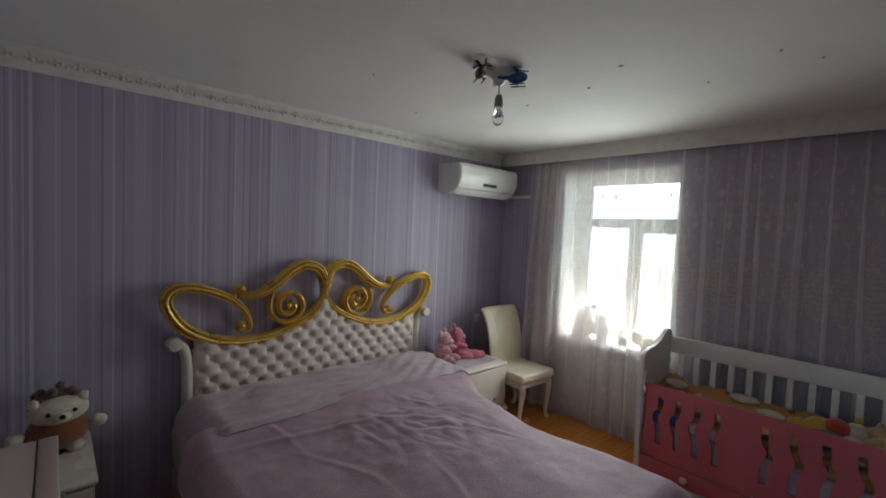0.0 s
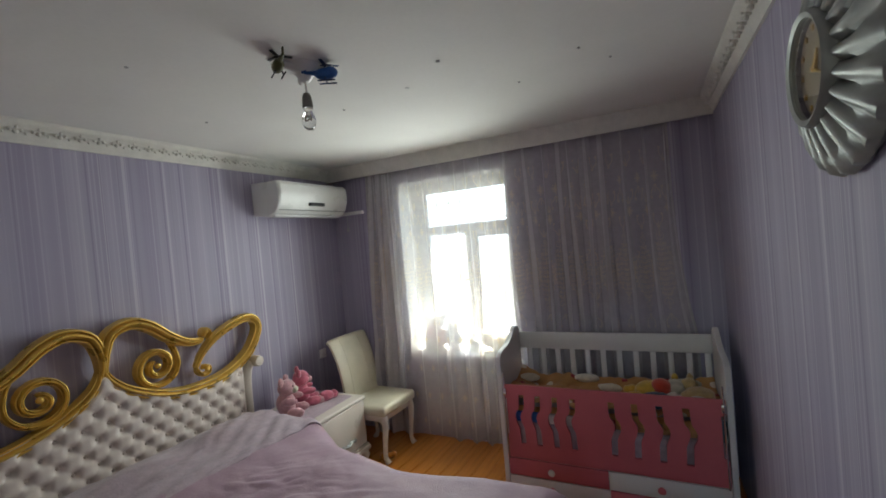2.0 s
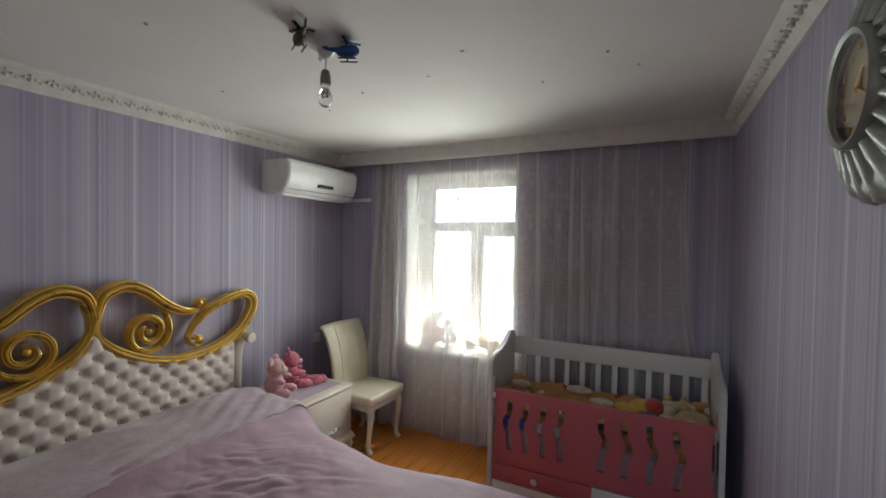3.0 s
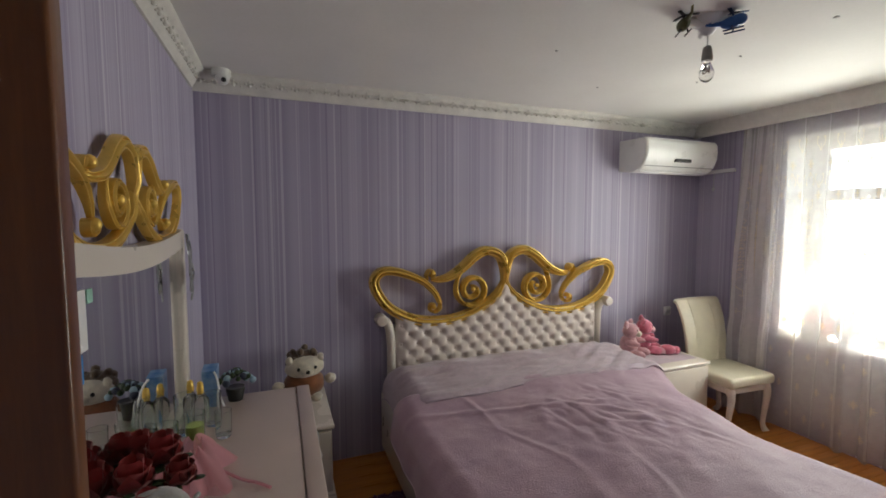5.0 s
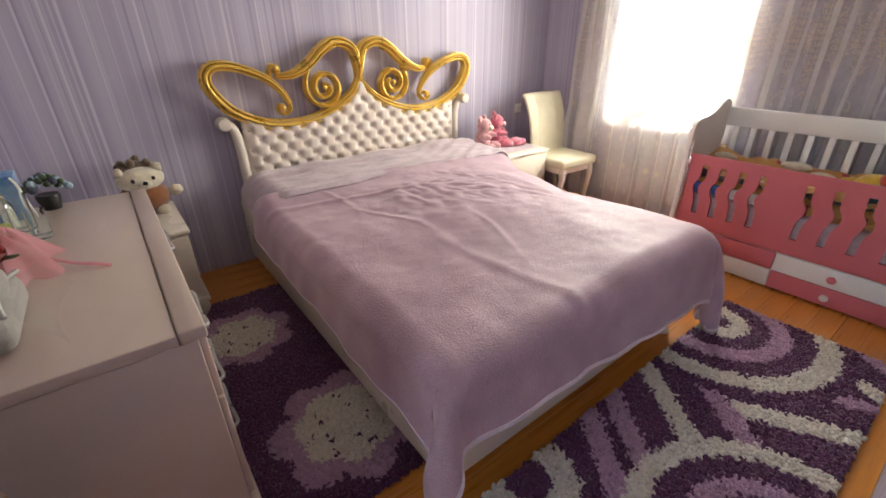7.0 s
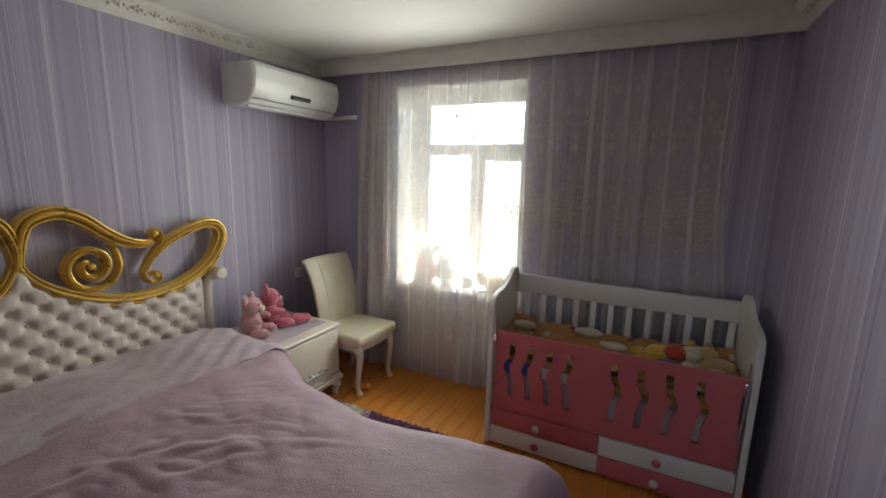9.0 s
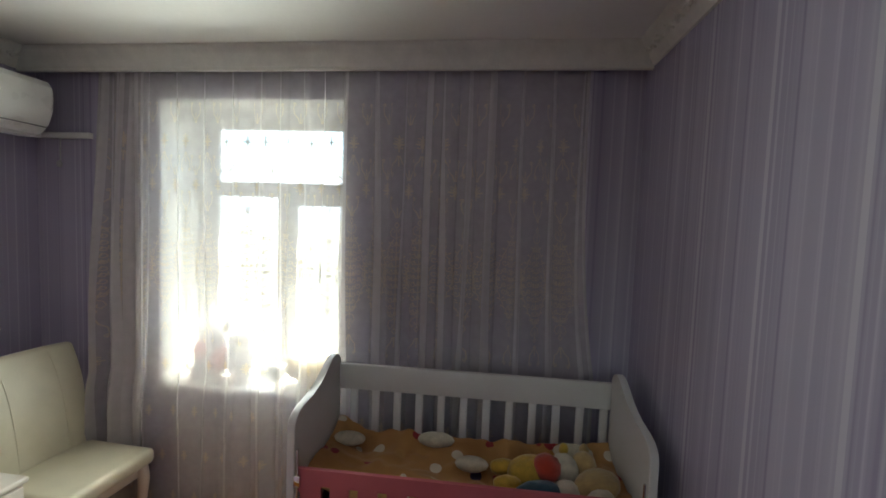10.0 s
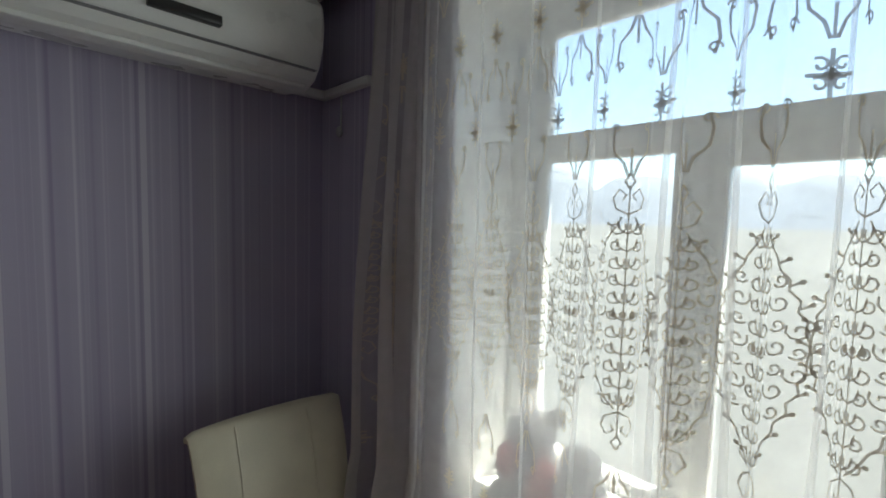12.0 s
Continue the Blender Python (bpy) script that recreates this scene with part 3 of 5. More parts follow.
def cover_height(x, y):
    s = y - BED_Y
    z = 0.602 + 0.055 * math.exp(-((x - 1.25) / 0.55) ** 2 - (s / 0.6) ** 2)
    z += 0.018 * wave(x, y, 1.0, 2.2) + 0.008 * wave(x, y, 4.0, 5.0) + 0.002 * wave(x * 1.2, y, 8.0, 13)
    z += 0.006 * math.exp(-((x - 0.95 - 0.25 * (s + 0.5)) / 0.022) ** 2) * (1 if s < 0.1 else 0.3)
    z += 0.007 * math.exp(-((s + 0.42 + 0.3 * (x - 1.3) - 0.35 * (x - 1.3) ** 2) / 0.03) ** 2) * (0.5 + wave(x, y, 3.0, 5)) * min(1, max(0, x - 0.7) * 3)
    z += 0.03 * math.exp(-((x - 0.62) / 0.16) ** 2)
    z += 0.0005 * wave(x, y, 11.0, 42) + 0.017 * abs(wave(x * 0.6 + y * 0.8, y * 0.3 - x * 0.2, 6.0, 7)) * math.exp(-((x - 1.15) / 0.4) ** 2 - (s / 0.45) ** 2)
    z -= 0.05 * math.exp(-((x - 1.35) / 0.45) ** 2) * max(0, (s - 0.35) / 0.4)
    hollow = math.exp(-((x - 1.2) / 0.32) ** 2 - ((s - 0.02) / 0.36) ** 2)
    z += hollow * (0.016 * abs(wave(x * 0.8 - y * 0.5, y, 9.0, 13)) - 0.014)
    # pulled creases round the sat-on hollow, and long folds towards the foot
    for cx, cs, yaw, length, tall in ((1.10, -0.12, 0.5, 0.13, 0.010), (1.22, 0.05, 0.75, 0.15, 0.011), (1.02, 0.14, 0.2, 0.12, 0.009), (1.34, -0.02, 1.0, 0.12, 0.009), (1.18, -0.30, 0.1, 0.12, 0.008), (0.98, -0.36, 1.25, 0.2, 0.009), (1.30, -0.52, 0.35, 0.22, 0.007), (1.48, 0.22, 0.6, 0.16, 0.008), (0.86, -0.62, 0.15, 0.2, 0.008), (1.75, -0.25, -0.25, 0.2, 0.005)):
        a = (x - cx) * math.cos(yaw) + (s - cs) * math.sin(yaw)
        b = -(x - cx) * math.sin(yaw) + (s - cs) * math.cos(yaw) + 0.5 * a * a
        if abs(a) < 2.5 * length:
            z += 0.6 * tall * math.exp(-((a / length) ** 2)) * (math.exp(-((b / 0.016) ** 2)) - 0.6 * math.exp(-(((b - 0.035) / 0.022) ** 2)))
    return z


def blanket_place(u, v):
    foot_drop = 0.21 + 0.17 * v + 0.006 * math.sin(v * 13)
    length = 1.66 + foot_drop
    a = 0.64 + length * u
    half_l, half_r = 0.99, float(np.interp(a, (0.64, 0.85, 1.0, 1.3, 1.55, 1.85, 2.1, 2.33), (0.93, 0.83, 0.74, 0.65, 0.62, 0.64, 0.67, 0.68)))
    low, high = -half_l - 0.17 - 0.05 * u - 0.005 * math.sin(u * 11), half_r + 0.27
    b = low + (high - low) * v
    px, dx = over_edge(a, 2.335, 0.10)
    if b < 0:
        py, dy = over_edge(-b, half_l, 0.09)
        py = -py
    else:
        py, dy = over_edge(b, half_r, 0.15)
    big, small = max(dx, dy), min(dx, dy)
    drop = big + 0.95 * small
    x, y = px, BED_Y + py
    if dy > 0.02:
        y += (1 if b > 0 else -1) * (0.006 * math.sin(a * 11) + 0.003 * math.sin(a * 29)) * min(1, dy / 0.15)
    if dx > 0.02:
        x += (0.006 * math.sin(b * 9 + 1) + 0.004 * math.sin(b * 23)) * min(1, dx / 0.15)
    if small > 0.02:
        k = min(1, small / 0.15)
        x += 0.045 * k * math.sin(3.0 * (dx - dy) / 0.2)
        y += (1 if b > 0 else -1) * 0.04 * k * math.cos(3.0 * (dx - dy) / 0.2)
    h = cover_height(min(px, 2.25), BED_Y + max(-0.95, min(0.80, py)))
    return (x, y, max(0.045, h - drop))


bm = bmesh.new()
sheet_of(bm, 240, 240, blanket_place)
blanket = solo("blanket", bm, PLUSH, "lilac plush blanket with a pale hem spread over the bed", "blanket")
sol = blanket.modifiers.new("thick", "SOLIDIFY")
sol.thickness, sol.offset = 0.012, 1
bm = bmesh.new()
for fixed, n in (((None, 0.0), 120), ((1.0, None), 120), ((None, 1.0), 120)):
    line = []
    for i in range(n + 1):
        t = i / n
        p = Vector(blanket_place(t if fixed[0] is None else fixed[0], t if fixed[1] is None else fixed[1]))
        line.append(p + Vector((0.004, 0, 0.008)))
    sweep(bm, line, 0.013, 6)
hem = new("hem", mesh_of("hem", bm, mat("pale_satin", (0.66, 0.55, 0.60), 0.5, vary=0.08, scale=30), True))
hem.parent = blanket
tagged(hem, "pale satin hem")


def sheet_place(u, v):
    low, high = -1.08, 0.98
    b = low + (high - low) * v
    x = 0.125 + 0.62 * u + 0.02 * math.sin(v * 9) - 0.05 * abs(v - 0.5)
    py, dy = over_edge(abs(b), 0.93 if b < 0 else 0.87, 0.13)
    py = math.copysign(py, b)
    s = py
    pillow = 0.085 * math.exp(-((x - 0.33) / 0.20) ** 2) * (0.8 + 0.2 * math.cos(s * 6.5) ** 2)
    z = 0.60 + pillow + 0.006 * wave(x * 2, s, 2.0, 9) + 0.004 * math.sin(30 * x + 12 * s + 4 * wave(x, s, 0, 3))
    z += 0.05 * min(1, max(0, (x - 0.42) / 0.2)) + 0.005 * math.sin(55 * x + 40 * s) * math.exp(-((s - 0.55) / 0.3) ** 2)
    if u > 0.97:
        z -= 0.012
    return (x, BED_Y + py, z - dy)


bm = bmesh.new()
sheet_of(bm, 50, 130, sheet_place)
sheet = solo("turned_back_sheet", bm, SHEET, "pale lilac sheet turned back over the pillows", "bed sheet")
sol = sheet.modifiers.new("thick", "SOLIDIFY")
sol.thickness, sol.offset = 0.01, 1


# ---- night stands ----
def nightstand(at_y0, at_y1, label):
    t = thing("nightstand", (0.32, (at_y0 + at_y1) / 2, 0), label, "nightstand", "night stands beside the bed")
    part("body", boxed(0.04, 0.585, at_y0 + 0.012, at_y1 - 0.012, 0.165, 0.512, r=0.006), CREAM, t)
    part("top", boxed(0.03, 0.605, at_y0, at_y1, 0.513, 0.54, r=0.011, seg=3), CREAM, t)
    bm = bmesh.new()
    box(bm, 0.035, 0.62, at_y0 - 0.004, at_y1 + 0.004, 0.115, 0.15, r=0.012, seg=3)
    box(bm, 0.035, 0.606, at_y0 + 0.004, at_y1 - 0.004, 0.149, 0.166, r=0.006)
    part("plinth", bm, CREAM, t, "moulded cream plinth")
    d = part("drawer", boxed(0.585, 0.60, at_y0 + 0.02, at_y1 - 0.02, 0.175, 0.505, r=0.006), CREAM, t)
    bm = bmesh.new()
    yc, zc = (at_y0 + at_y1) / 2, 0.25
    sweep(bm, smooth_line([(0.602, yc - 0.15, zc), (0.614, yc - 0.10, zc + 0.008), (0.618, yc - 0.05, zc - 0.008), (0.62, yc, zc + 0.004), (0.618, yc + 0.05, zc - 0.008), (0.614, yc + 0.10, zc + 0.008), (0.602, yc + 0.15, zc)], 4), 0.006, 8)
    for k in (-0.14, -0.09, -0.045, 0, 0.045, 0.09, 0.14):
        ball(bm, (0.606, yc + k, zc + 0.006 * math.cos(k * 60)), (0.006, 0.02, 0.013), seg=10, rings=6)
    part("handle", bm, SILVER, d, "ornate silver drawer handle")
    for x, y, sx, sy in ((0.57, at_y0 + 0.05, 1, -1), (0.57, at_y1 - 0.05, 1, 1), (0.08, at_y0 + 0.05, -1, -1), (0.08, at_y1 - 0.05, -1, 1)):
        bm = bmesh.new()
        sweep(bm, smooth_line([(x, y, 0.11), (x + 0.018 * sx, y + 0.018 * sy, 0.075), (x + 0.002 * sx, y + 0.002 * sy, 0.035), (x + 0.012 * sx, y + 0.012 * sy, 0.0)], 4), lambda k: 0.036 - 0.022 * k, 10)
        part("leg", bm, CREAM, t)
    return t


nightstand(-1.175, -0.565, "cream lacquered nightstand with silver handles beside the bed")
nightstand(-3.97, -3.37, "cream lacquered nightstand between the bed and the dresser")

# ---- chair ----
chair = thing("dining_chair", (0.53, -0.335, 0), "ivory leatherette chair with a curved back and cabriole legs", "chair")
CH = Matrix.Translation((0.535, -0.345, 0)) @ Matrix.Rotation(radians(-3), 4, "Z")


def chair_part(name, bm, m, parent, label=""):
    bmesh.ops.transform(bm, matrix=CH, verts=bm.verts)
    return part(name, bm, m, parent, label)


chair_part("seat", boxed(-0.20, 0.265, -0.235, 0.22, 0.375, 0.455, r=0.028, seg=4), CHAIR_HIDE, chair)
bm = bmesh.new()
back_line = smooth_line([(-0.15, 0, 0.36), (-0.16, 0, 0.5), (-0.178, 0, 0.65), (-0.212, 0, 0.8), (-0.268, 0, 0.925), (-0.29, 0, 0.935)], 5)
rows = []
for i, p in enumerate(back_line):
    k = i / (len(back_line) - 1)
    th = 0.034 - 0.014 * k
    hw = 0.20 + 0.038 * k
    q = back_line[min(i + 1, len(back_line) - 1)] - back_line[max(i - 1, 0)]
    nrm = Vector((q.z, 0, -q.x)).normalized()
    row = []
    for y, f in ((-hw, 0.35), (-hw + 0.02, 0.9), (-hw * 0.5, 1.0), (0, 1.03), (hw * 0.5, 1.0), (hw - 0.02, 0.9), (hw, 0.35), (hw, -0.35), (hw - 0.02, -0.9), (0, -1), (-hw + 0.02, -0.9), (-hw, -0.35)):
        row.append(bm.verts.new(Vector((p.x + 0.02 * (abs(y) / hw) ** 2, y, p.z)) + nrm * th * f))
    rows.append(row)
for a, b in zip(rows, rows[1:]):
    for k in range(12):
        bm.faces.new((a[k], a[(k + 1) % 12], b[(k + 1) % 12], b[k]))
bm.faces.new(rows[0]), bm.faces.new(rows[-1])
backrest = chair_part("backrest", bm, CHAIR_HIDE, chair)
for y in (-0.11, 0.11):
    bm = bmesh.new()
    sweep(bm, [Vector((p.x + 0.036 - 0.014 * i / len(back_line), y, p.z + 0.006)) for i, p in enumerate(back_line[3:-3])], 0.004, 6)
    chair_part("seam", bm, CHAIR_HIDE, backrest)
chair_part("apron", boxed(-0.17, 0.23, -0.205, 0.19, 0.325, 0.376, r=0.008), CREAM, chair)
for x, y, out in ((0.215, -0.19, 1), (0.215, 0.175, 1), (-0.15, -0.18, -1), (-0.15, 0.165, -1)):
    bm = bmesh.new()
    sweep(bm, smooth_line([(x, y, 0.37), (x + 0.018 * out, y, 0.30), (x + 0.004 * out, y, 0.16), (x - 0.004 * out, y, 0.05), (x + 0.022 * out, y, 0.0)], 5), lambda k: 0.033 - 0.03 * k + 0.022 * k ** 4, 10)
    chair_part("leg", bm, CREAM, chair)

# ---- crib ----
crib = thing("crib", (2.4, -0.375, 0), "white and pink wooden crib with drawers and slatted back", "crib")
CX0, CX1, CY0, CY1 = 1.745, 3.05, -0.62, -0.135


def end_board(x0, x1):
    out = [(CY0, 0.0), (CY0 + 0.05, 0.0), (CY0 + 0.06, 0.03), (CY1 - 0.06, 0.03), (CY1 - 0.05, 0.0), (CY1, 0.0), (CY1, 0.975), (CY1 - 0.012, 0.985), (CY1 - 0.018, 1.0)]
    out += [(y, z) for y, z in ((CY1 - 0.03, 1.012), (CY1 - 0.06, 1.022), (CY1 - 0.09, 1.022), (CY1 - 0.125, 1.012), (CY1 - 0.165, 0.99), (CY1 - 0.21, 0.965), (CY1 - 0.26, 0.945), (CY1 - 0.32, 0.935), (CY0 + 0.08, 0.93), (CY0 + 0.04, 0.92), (CY0 + 0.012, 0.90), (CY0, 0.87))]
    bm = bmesh.new()
    prism(bm, out, "x", x0, x1)
    bmesh.ops.bevel(bm, geom=list(bm.edges), offset=0.003, segments=1, affect="EDGES")
    return bm


part("end_board", end_board(CX0, CX0 + 0.03), WHITE_BOARD, crib, smooth=35)
part("end_board", end_board(CX1 - 0.03, CX1), WHITE_BOARD, crib, smooth=35)
part("top_rail", boxed(CX0 + 0.031, CX1 - 0.031, CY1 - 0.024, CY1, 0.845, 0.965, r=0.005), WHITE_BOARD, crib)
part("bottom_rail", boxed(CX0 + 0.031, CX1 - 0.031, CY1 - 0.022, CY1 - 0.002, 0.30, 0.46, r=0.004), WHITE_BOARD, crib)
for k in range(12):
    x = 1.83 + 0.104 * k
    part("slat", boxed(x, x + 0.034, CY1 - 0.02, CY1 - 0.004, 0.46, 0.846, r=0.003), WHITE_BOARD, crib)
# front panel with wavy slots
SLOTS = [1.895, 2.0, 2.108, 2.217, 2.438, 2.564, 2.694, 2.827]


def slot_edge(x, z):
    k = (z - 0.34) / 0.32
    side = 1 if x < 2.3 else -1
    return x + side * float(np.interp(k, (0, 0.32, 0.45, 0.55, 0.63, 0.72, 1), (-0.004, -0.008, -0.026, -0.032, -0.026, -0.004, 0)))


bm = bmesh.new()
PX0, PX1, PY = CX0 + 0.035, CX1 - 0.035, CY0 + 0.004
zs = [0.245, *np.linspace(0.34, 0.66, 21), 0.722]
grid = []
for z in zs:
    zc = min(max(z, 0.34), 0.66)
    notch = 0.024 if 0.40 < z < 0.63 else 0.0
    xs = [PX0 + notch * 0.7] + [slot_edge(x, zc) + d for x in SLOTS for d in (-0.0175, 0.0175)] + [PX1 - notch]
    grid.append([bm.verts.new((x, PY, z)) for x in xs])
for j in range(len(zs) - 1):
    for i in range(len(grid[0]) - 1):
        if i % 2 == 0 or j in (0, len(zs) - 2):
            bm.faces.new((grid[j][i], grid[j][i + 1], grid[j + 1][i + 1], grid[j + 1][i]))
rim = [e for e in bm.edges if len(e.link_faces) == 1]
front = list(bm.faces)
back = {v: bm.verts.new(v.co + Vector((0, 0.016, 0))) for v in list(bm.verts)}
for f in front:
    bm.faces.new([back[v] for v in reversed(f.verts)])
for e in rim:
    a, b = e.verts
    bm.faces.new((a, b, back[b], back[a]))
panel = part("front_panel", bm, PINK_BOARD, crib, "pink drop side with wavy slots", smooth=30)
part("bottom_board", boxed(CX0 + 0.031, CX1 - 0.031, CY0 + 0.02, CY1 - 0.024, 0.245, 0.27), WHITE_BOARD, crib)
for x0, x1, z0, z1, m, lab in ((CX0 + 0.035, 2.395, 0.128, 0.238, PINK_BOARD, "pink drawer front"), (2.40, CX1 - 0.035, 0.128, 0.238, WHITE_BOARD, "white drawer front"), (CX0 + 0.035, 2.395, 0.015, 0.123, WHITE_BOARD, "white drawer front"), (2.40, CX1 - 0.035, 0.015, 0.123, PINK_BOARD, "pink drawer front")):
    d = part("drawer", boxed(x0, x1, CY0 + 0.002, CY0 + 0.018, z0, z1, r=0.003), m, crib, lab)
    bm = bmesh.new()
    lathe(bm, ((x0 + x1) / 2 - 0.03, CY0 + 0.002, (z0 + z1) / 2), [(0.008, 0), (0.008, -0.01), (0.02, -0.014), (0.022, -0.02), (0.016, -0.027), (0.002, -0.029)], 16, "y")
    part("knob", bm, WHITE_BOARD if m is PINK_BOARD else PINK_BOARD, d)
part("drawer_case", boxed(CX0 + 0.031, CX1 - 0.031, CY0 + 0.02, CY1 - 0.025, 0.012, 0.24), WHITE_BOARD, crib)
for x in (CX0 + 0.045, CX1 - 0.045):
    bm = bmesh.new()
    sweep(bm, [(x, CY0 - 0.006, 0.24), (x, CY0 - 0.006, 0.80)], 0.005, 8)
    box(bm, x - 0.012, x + 0.012, CY0 - 0.012, CY0 + 0.003, 0.655, 0.70, r=0.003)
    part("slide_bar", bm, CHROME, crib, "steel bar of the drop side")

# ---- dresser with mirror ----
dresser = thing("dresser", (1.35, -3.77, 0), "pearl taupe lacquered dresser with silver drawer handles", "dresser")
DX0, DX1, DY0, DY1 = 0.69, 2.0, -4.04, -3.50
part("body", boxed(DX0 + 0.01, DX1 - 0.003, DY0, DY1 - 0.022, 0.17, 0.775, r=0.004), TAUPE, dresser)
part("top", boxed(DX0, DX1, DY0, DY1 - 0.062, 0.776, 0.805, r=0.003), TAUPE, dresser)
part("front_lip", boxed(DX0, DX1, DY1 - 0.058, DY1, 0.774, 0.809, r=0.005), TAUPE, dresser, "separate front strip of the top")
part("plinth", boxed(DX0 + 0.0, DX1 + 0.004, DY0, DY1 + 0.004, 0.125, 0.172, r=0.012), TAUPE, dresser)
for c in range(2):
    for r in range(3):
        x0 = DX0 + 0.025 + c * 0.635
        z0 = 0.185 + r * 0.196
        d = part("drawer", boxed(x0, x0 + 0.625, DY1 - 0.022, DY1 - 0.004, z0, z0 + 0.188, r=0.005), TAUPE, dresser)
        bm = bmesh.new()
        xc, zc = x0 + 0.3125, z0 + 0.094
        for k in (-0.12, 0.12):
            ball(bm, (xc + k, DY1 - 0.002, zc), (0.022, 0.007, 0.014), seg=10, rings=6)
        sweep(bm, smooth_line([(xc - 0.12, DY1, zc), (xc - 0.1, DY1 + 0.018, zc), (xc, DY1 + 0.014, zc - 0.01), (xc + 0.1, DY1 + 0.018, zc), (xc + 0.12, DY1, zc)], 4), 0.006, 8)
        part("handle", bm, SILVER, d, "ornate silver drawer handle")
for x, sx in ((DX0 + 0.06, -1), (DX1 - 0.06, 1)):
    for y, sy in ((DY0 + 0.07, -1), (DY1 - 0.06, 1)):
        bm = bmesh.new()
        sweep(bm, smooth_line([(x, y, 0.14), (x + 0.022 * sx, y + 0.022 * sy, 0.09), (x, y, 0.04), (x + 0.018 * sx, y + 0.018 * sy, 0.0)], 4), lambda k: 0.045 - 0.028 * k, 10)
        part("leg", bm, CREAM, dresser)
mirror = thing("dressing_mirror", (1.3, -4.02, 0.805), "cream framed mirror crowned with gold scrollwork on the dresser", "mirror")
MX0, MX1 = 0.74, 1.86


def arch(u):
    return 1.535 - 0.035 * math.sin(math.pi * u)


part("glass", boxed(MX0 + 0.05, MX1 - 0.05, -4.03, -4.022, 0.83, 1.53), MIRROR, mirror, "silvered mirror glass", smooth=False)
bm = bmesh.new()
box(bm, MX0, MX0 + 0.055, -4.055, -3.995, 0.806, 1.58, r=0.014, seg=3)
box(bm, MX1 - 0.055, MX1, -4.055, -3.995, 0.806, 1.58, r=0.014, seg=3)
box(bm, MX0 + 0.055, MX1 - 0.055, -4.05, -4.0, 0.806, 0.85, r=0.008)
prism(bm, [(MX0 + 0.05 + (MX1 - MX0 - 0.1) * u, arch(u) - 0.03) for u in np.linspace(0, 1, 15)] + [(MX0 + 0.05 + (MX1 - MX0 - 0.1) * u, arch(u) + 0.04) for u in np.linspace(1, 0, 15)], "y", -4.052, -3.993)
part("frame", bm, CREAM, mirror, "cream carved frame")
for side in (-1, 1):
    part("scroll", scrollwork(lambda a, b, h: (1.30 + side * a * 0.585, -4.035 + 0.6 * h, 1.54 + (b - 0.90) * 0.60)), GOLD, mirror, "carved gold scrollwork")

# ---- curtain ----
CUR_X0, CUR_X1, CUR_Z = 0.42, 2.875, 2.36
FABRIC = 3.7


def fold_phase(u):
    return 2 * math.pi * (15 * u + 0.9 * math.sin(7 * u + 1) + 0.6 * math.sin(17 * u))


def curtain_place(u, z, lift=0.0):
    k = 1 - z / CUR_Z
    ph = fold_phase(u)
    spread = -0.06 * k * max(0, 1 - u * 12) + 0.085 * min(1, (k / 0.6) ** 3) * max(0, u * 6 - 5) ** 2
    amp = (0.010 + 0.022 * min(1, k * 2.5)) * (0.8 + 0.35 * math.sin(11 * u + 2))
    x = CUR_X0 + (CUR_X1 - CUR_X0) * u + spread + 0.008 * math.sin(2 * ph + 0.6) * (0.75 + 0.5 * k) + 0.02 * k * wave(u * 9, z * 0.6, 3.0)
    y = -0.052 - amp * math.sin(ph + 0.5 * k * math.sin(5 * u)) - 0.004 * math.sin(2.3 * ph) * k
    y -= 0.05 * min(1, 2 * k) * max(0, 1 - 7 * u)
    if x < 1.70 and z < 0.78:
        y -= 0.022 * min(1, (0.78 - z) / 0.06)
    return Vector((x, y - lift, z))


bm = bmesh.new()
sheet_of(bm, 720, 36, lambda u, v: curtain_place(u, CUR_Z - (CUR_Z - 0.012 - 0.025 * abs(math.sin(fold_phase(u) / 2))) * v))
curtain = solo("curtain", bm, SHEER, "sheer white voile curtain with grey embroidered medallions", "curtain")
def sheet_mesh(nu, nv, f):
    bm = bmesh.new()
    sheet_of(bm, nu, nv, f)
    return bm


# narrow pleats, where the cloth lies folded over itself
rng = random.Random(31)
u = 0.006
while u < 0.992:
    wide = rng.uniform(0.008, 0.022) if u > 0.53 or u < 0.12 else rng.uniform(0.003, 0.006)
    lean = rng.uniform(-0.008, 0.008)
    bm = bmesh.new()
    for layer in range(2 if u > 0.53 or u < 0.12 else 1):
        w = wide * (1 - 0.3 * layer)
        sheet_of(bm, 4, 30, lambda p, v: curtain_place(min(1, max(0, u + lean * v + 0.002 * math.sin(v * 7 + 40 * u) + w * (0.45 + 0.55 * v) * (p - 0.5))), CUR_Z - (CUR_Z - 0.04) * v, 0.005 + 0.003 * layer + 0.004 * math.sin(p * math.pi)))
    part("pleat", bm, FOLDED, curtain)
    u += rng.uniform(0.012, 0.022) if u < 0.12 else rng.uniform(0.026, 0.062) if u > 0.53 else rng.uniform(0.04, 0.065)
part("selvedge", sheet_mesh(4, 30, lambda p, v: curtain_place(1 - 0.006 * p, CUR_Z - (CUR_Z - 0.03) * v, 0.004)), FOLDED, curtain)

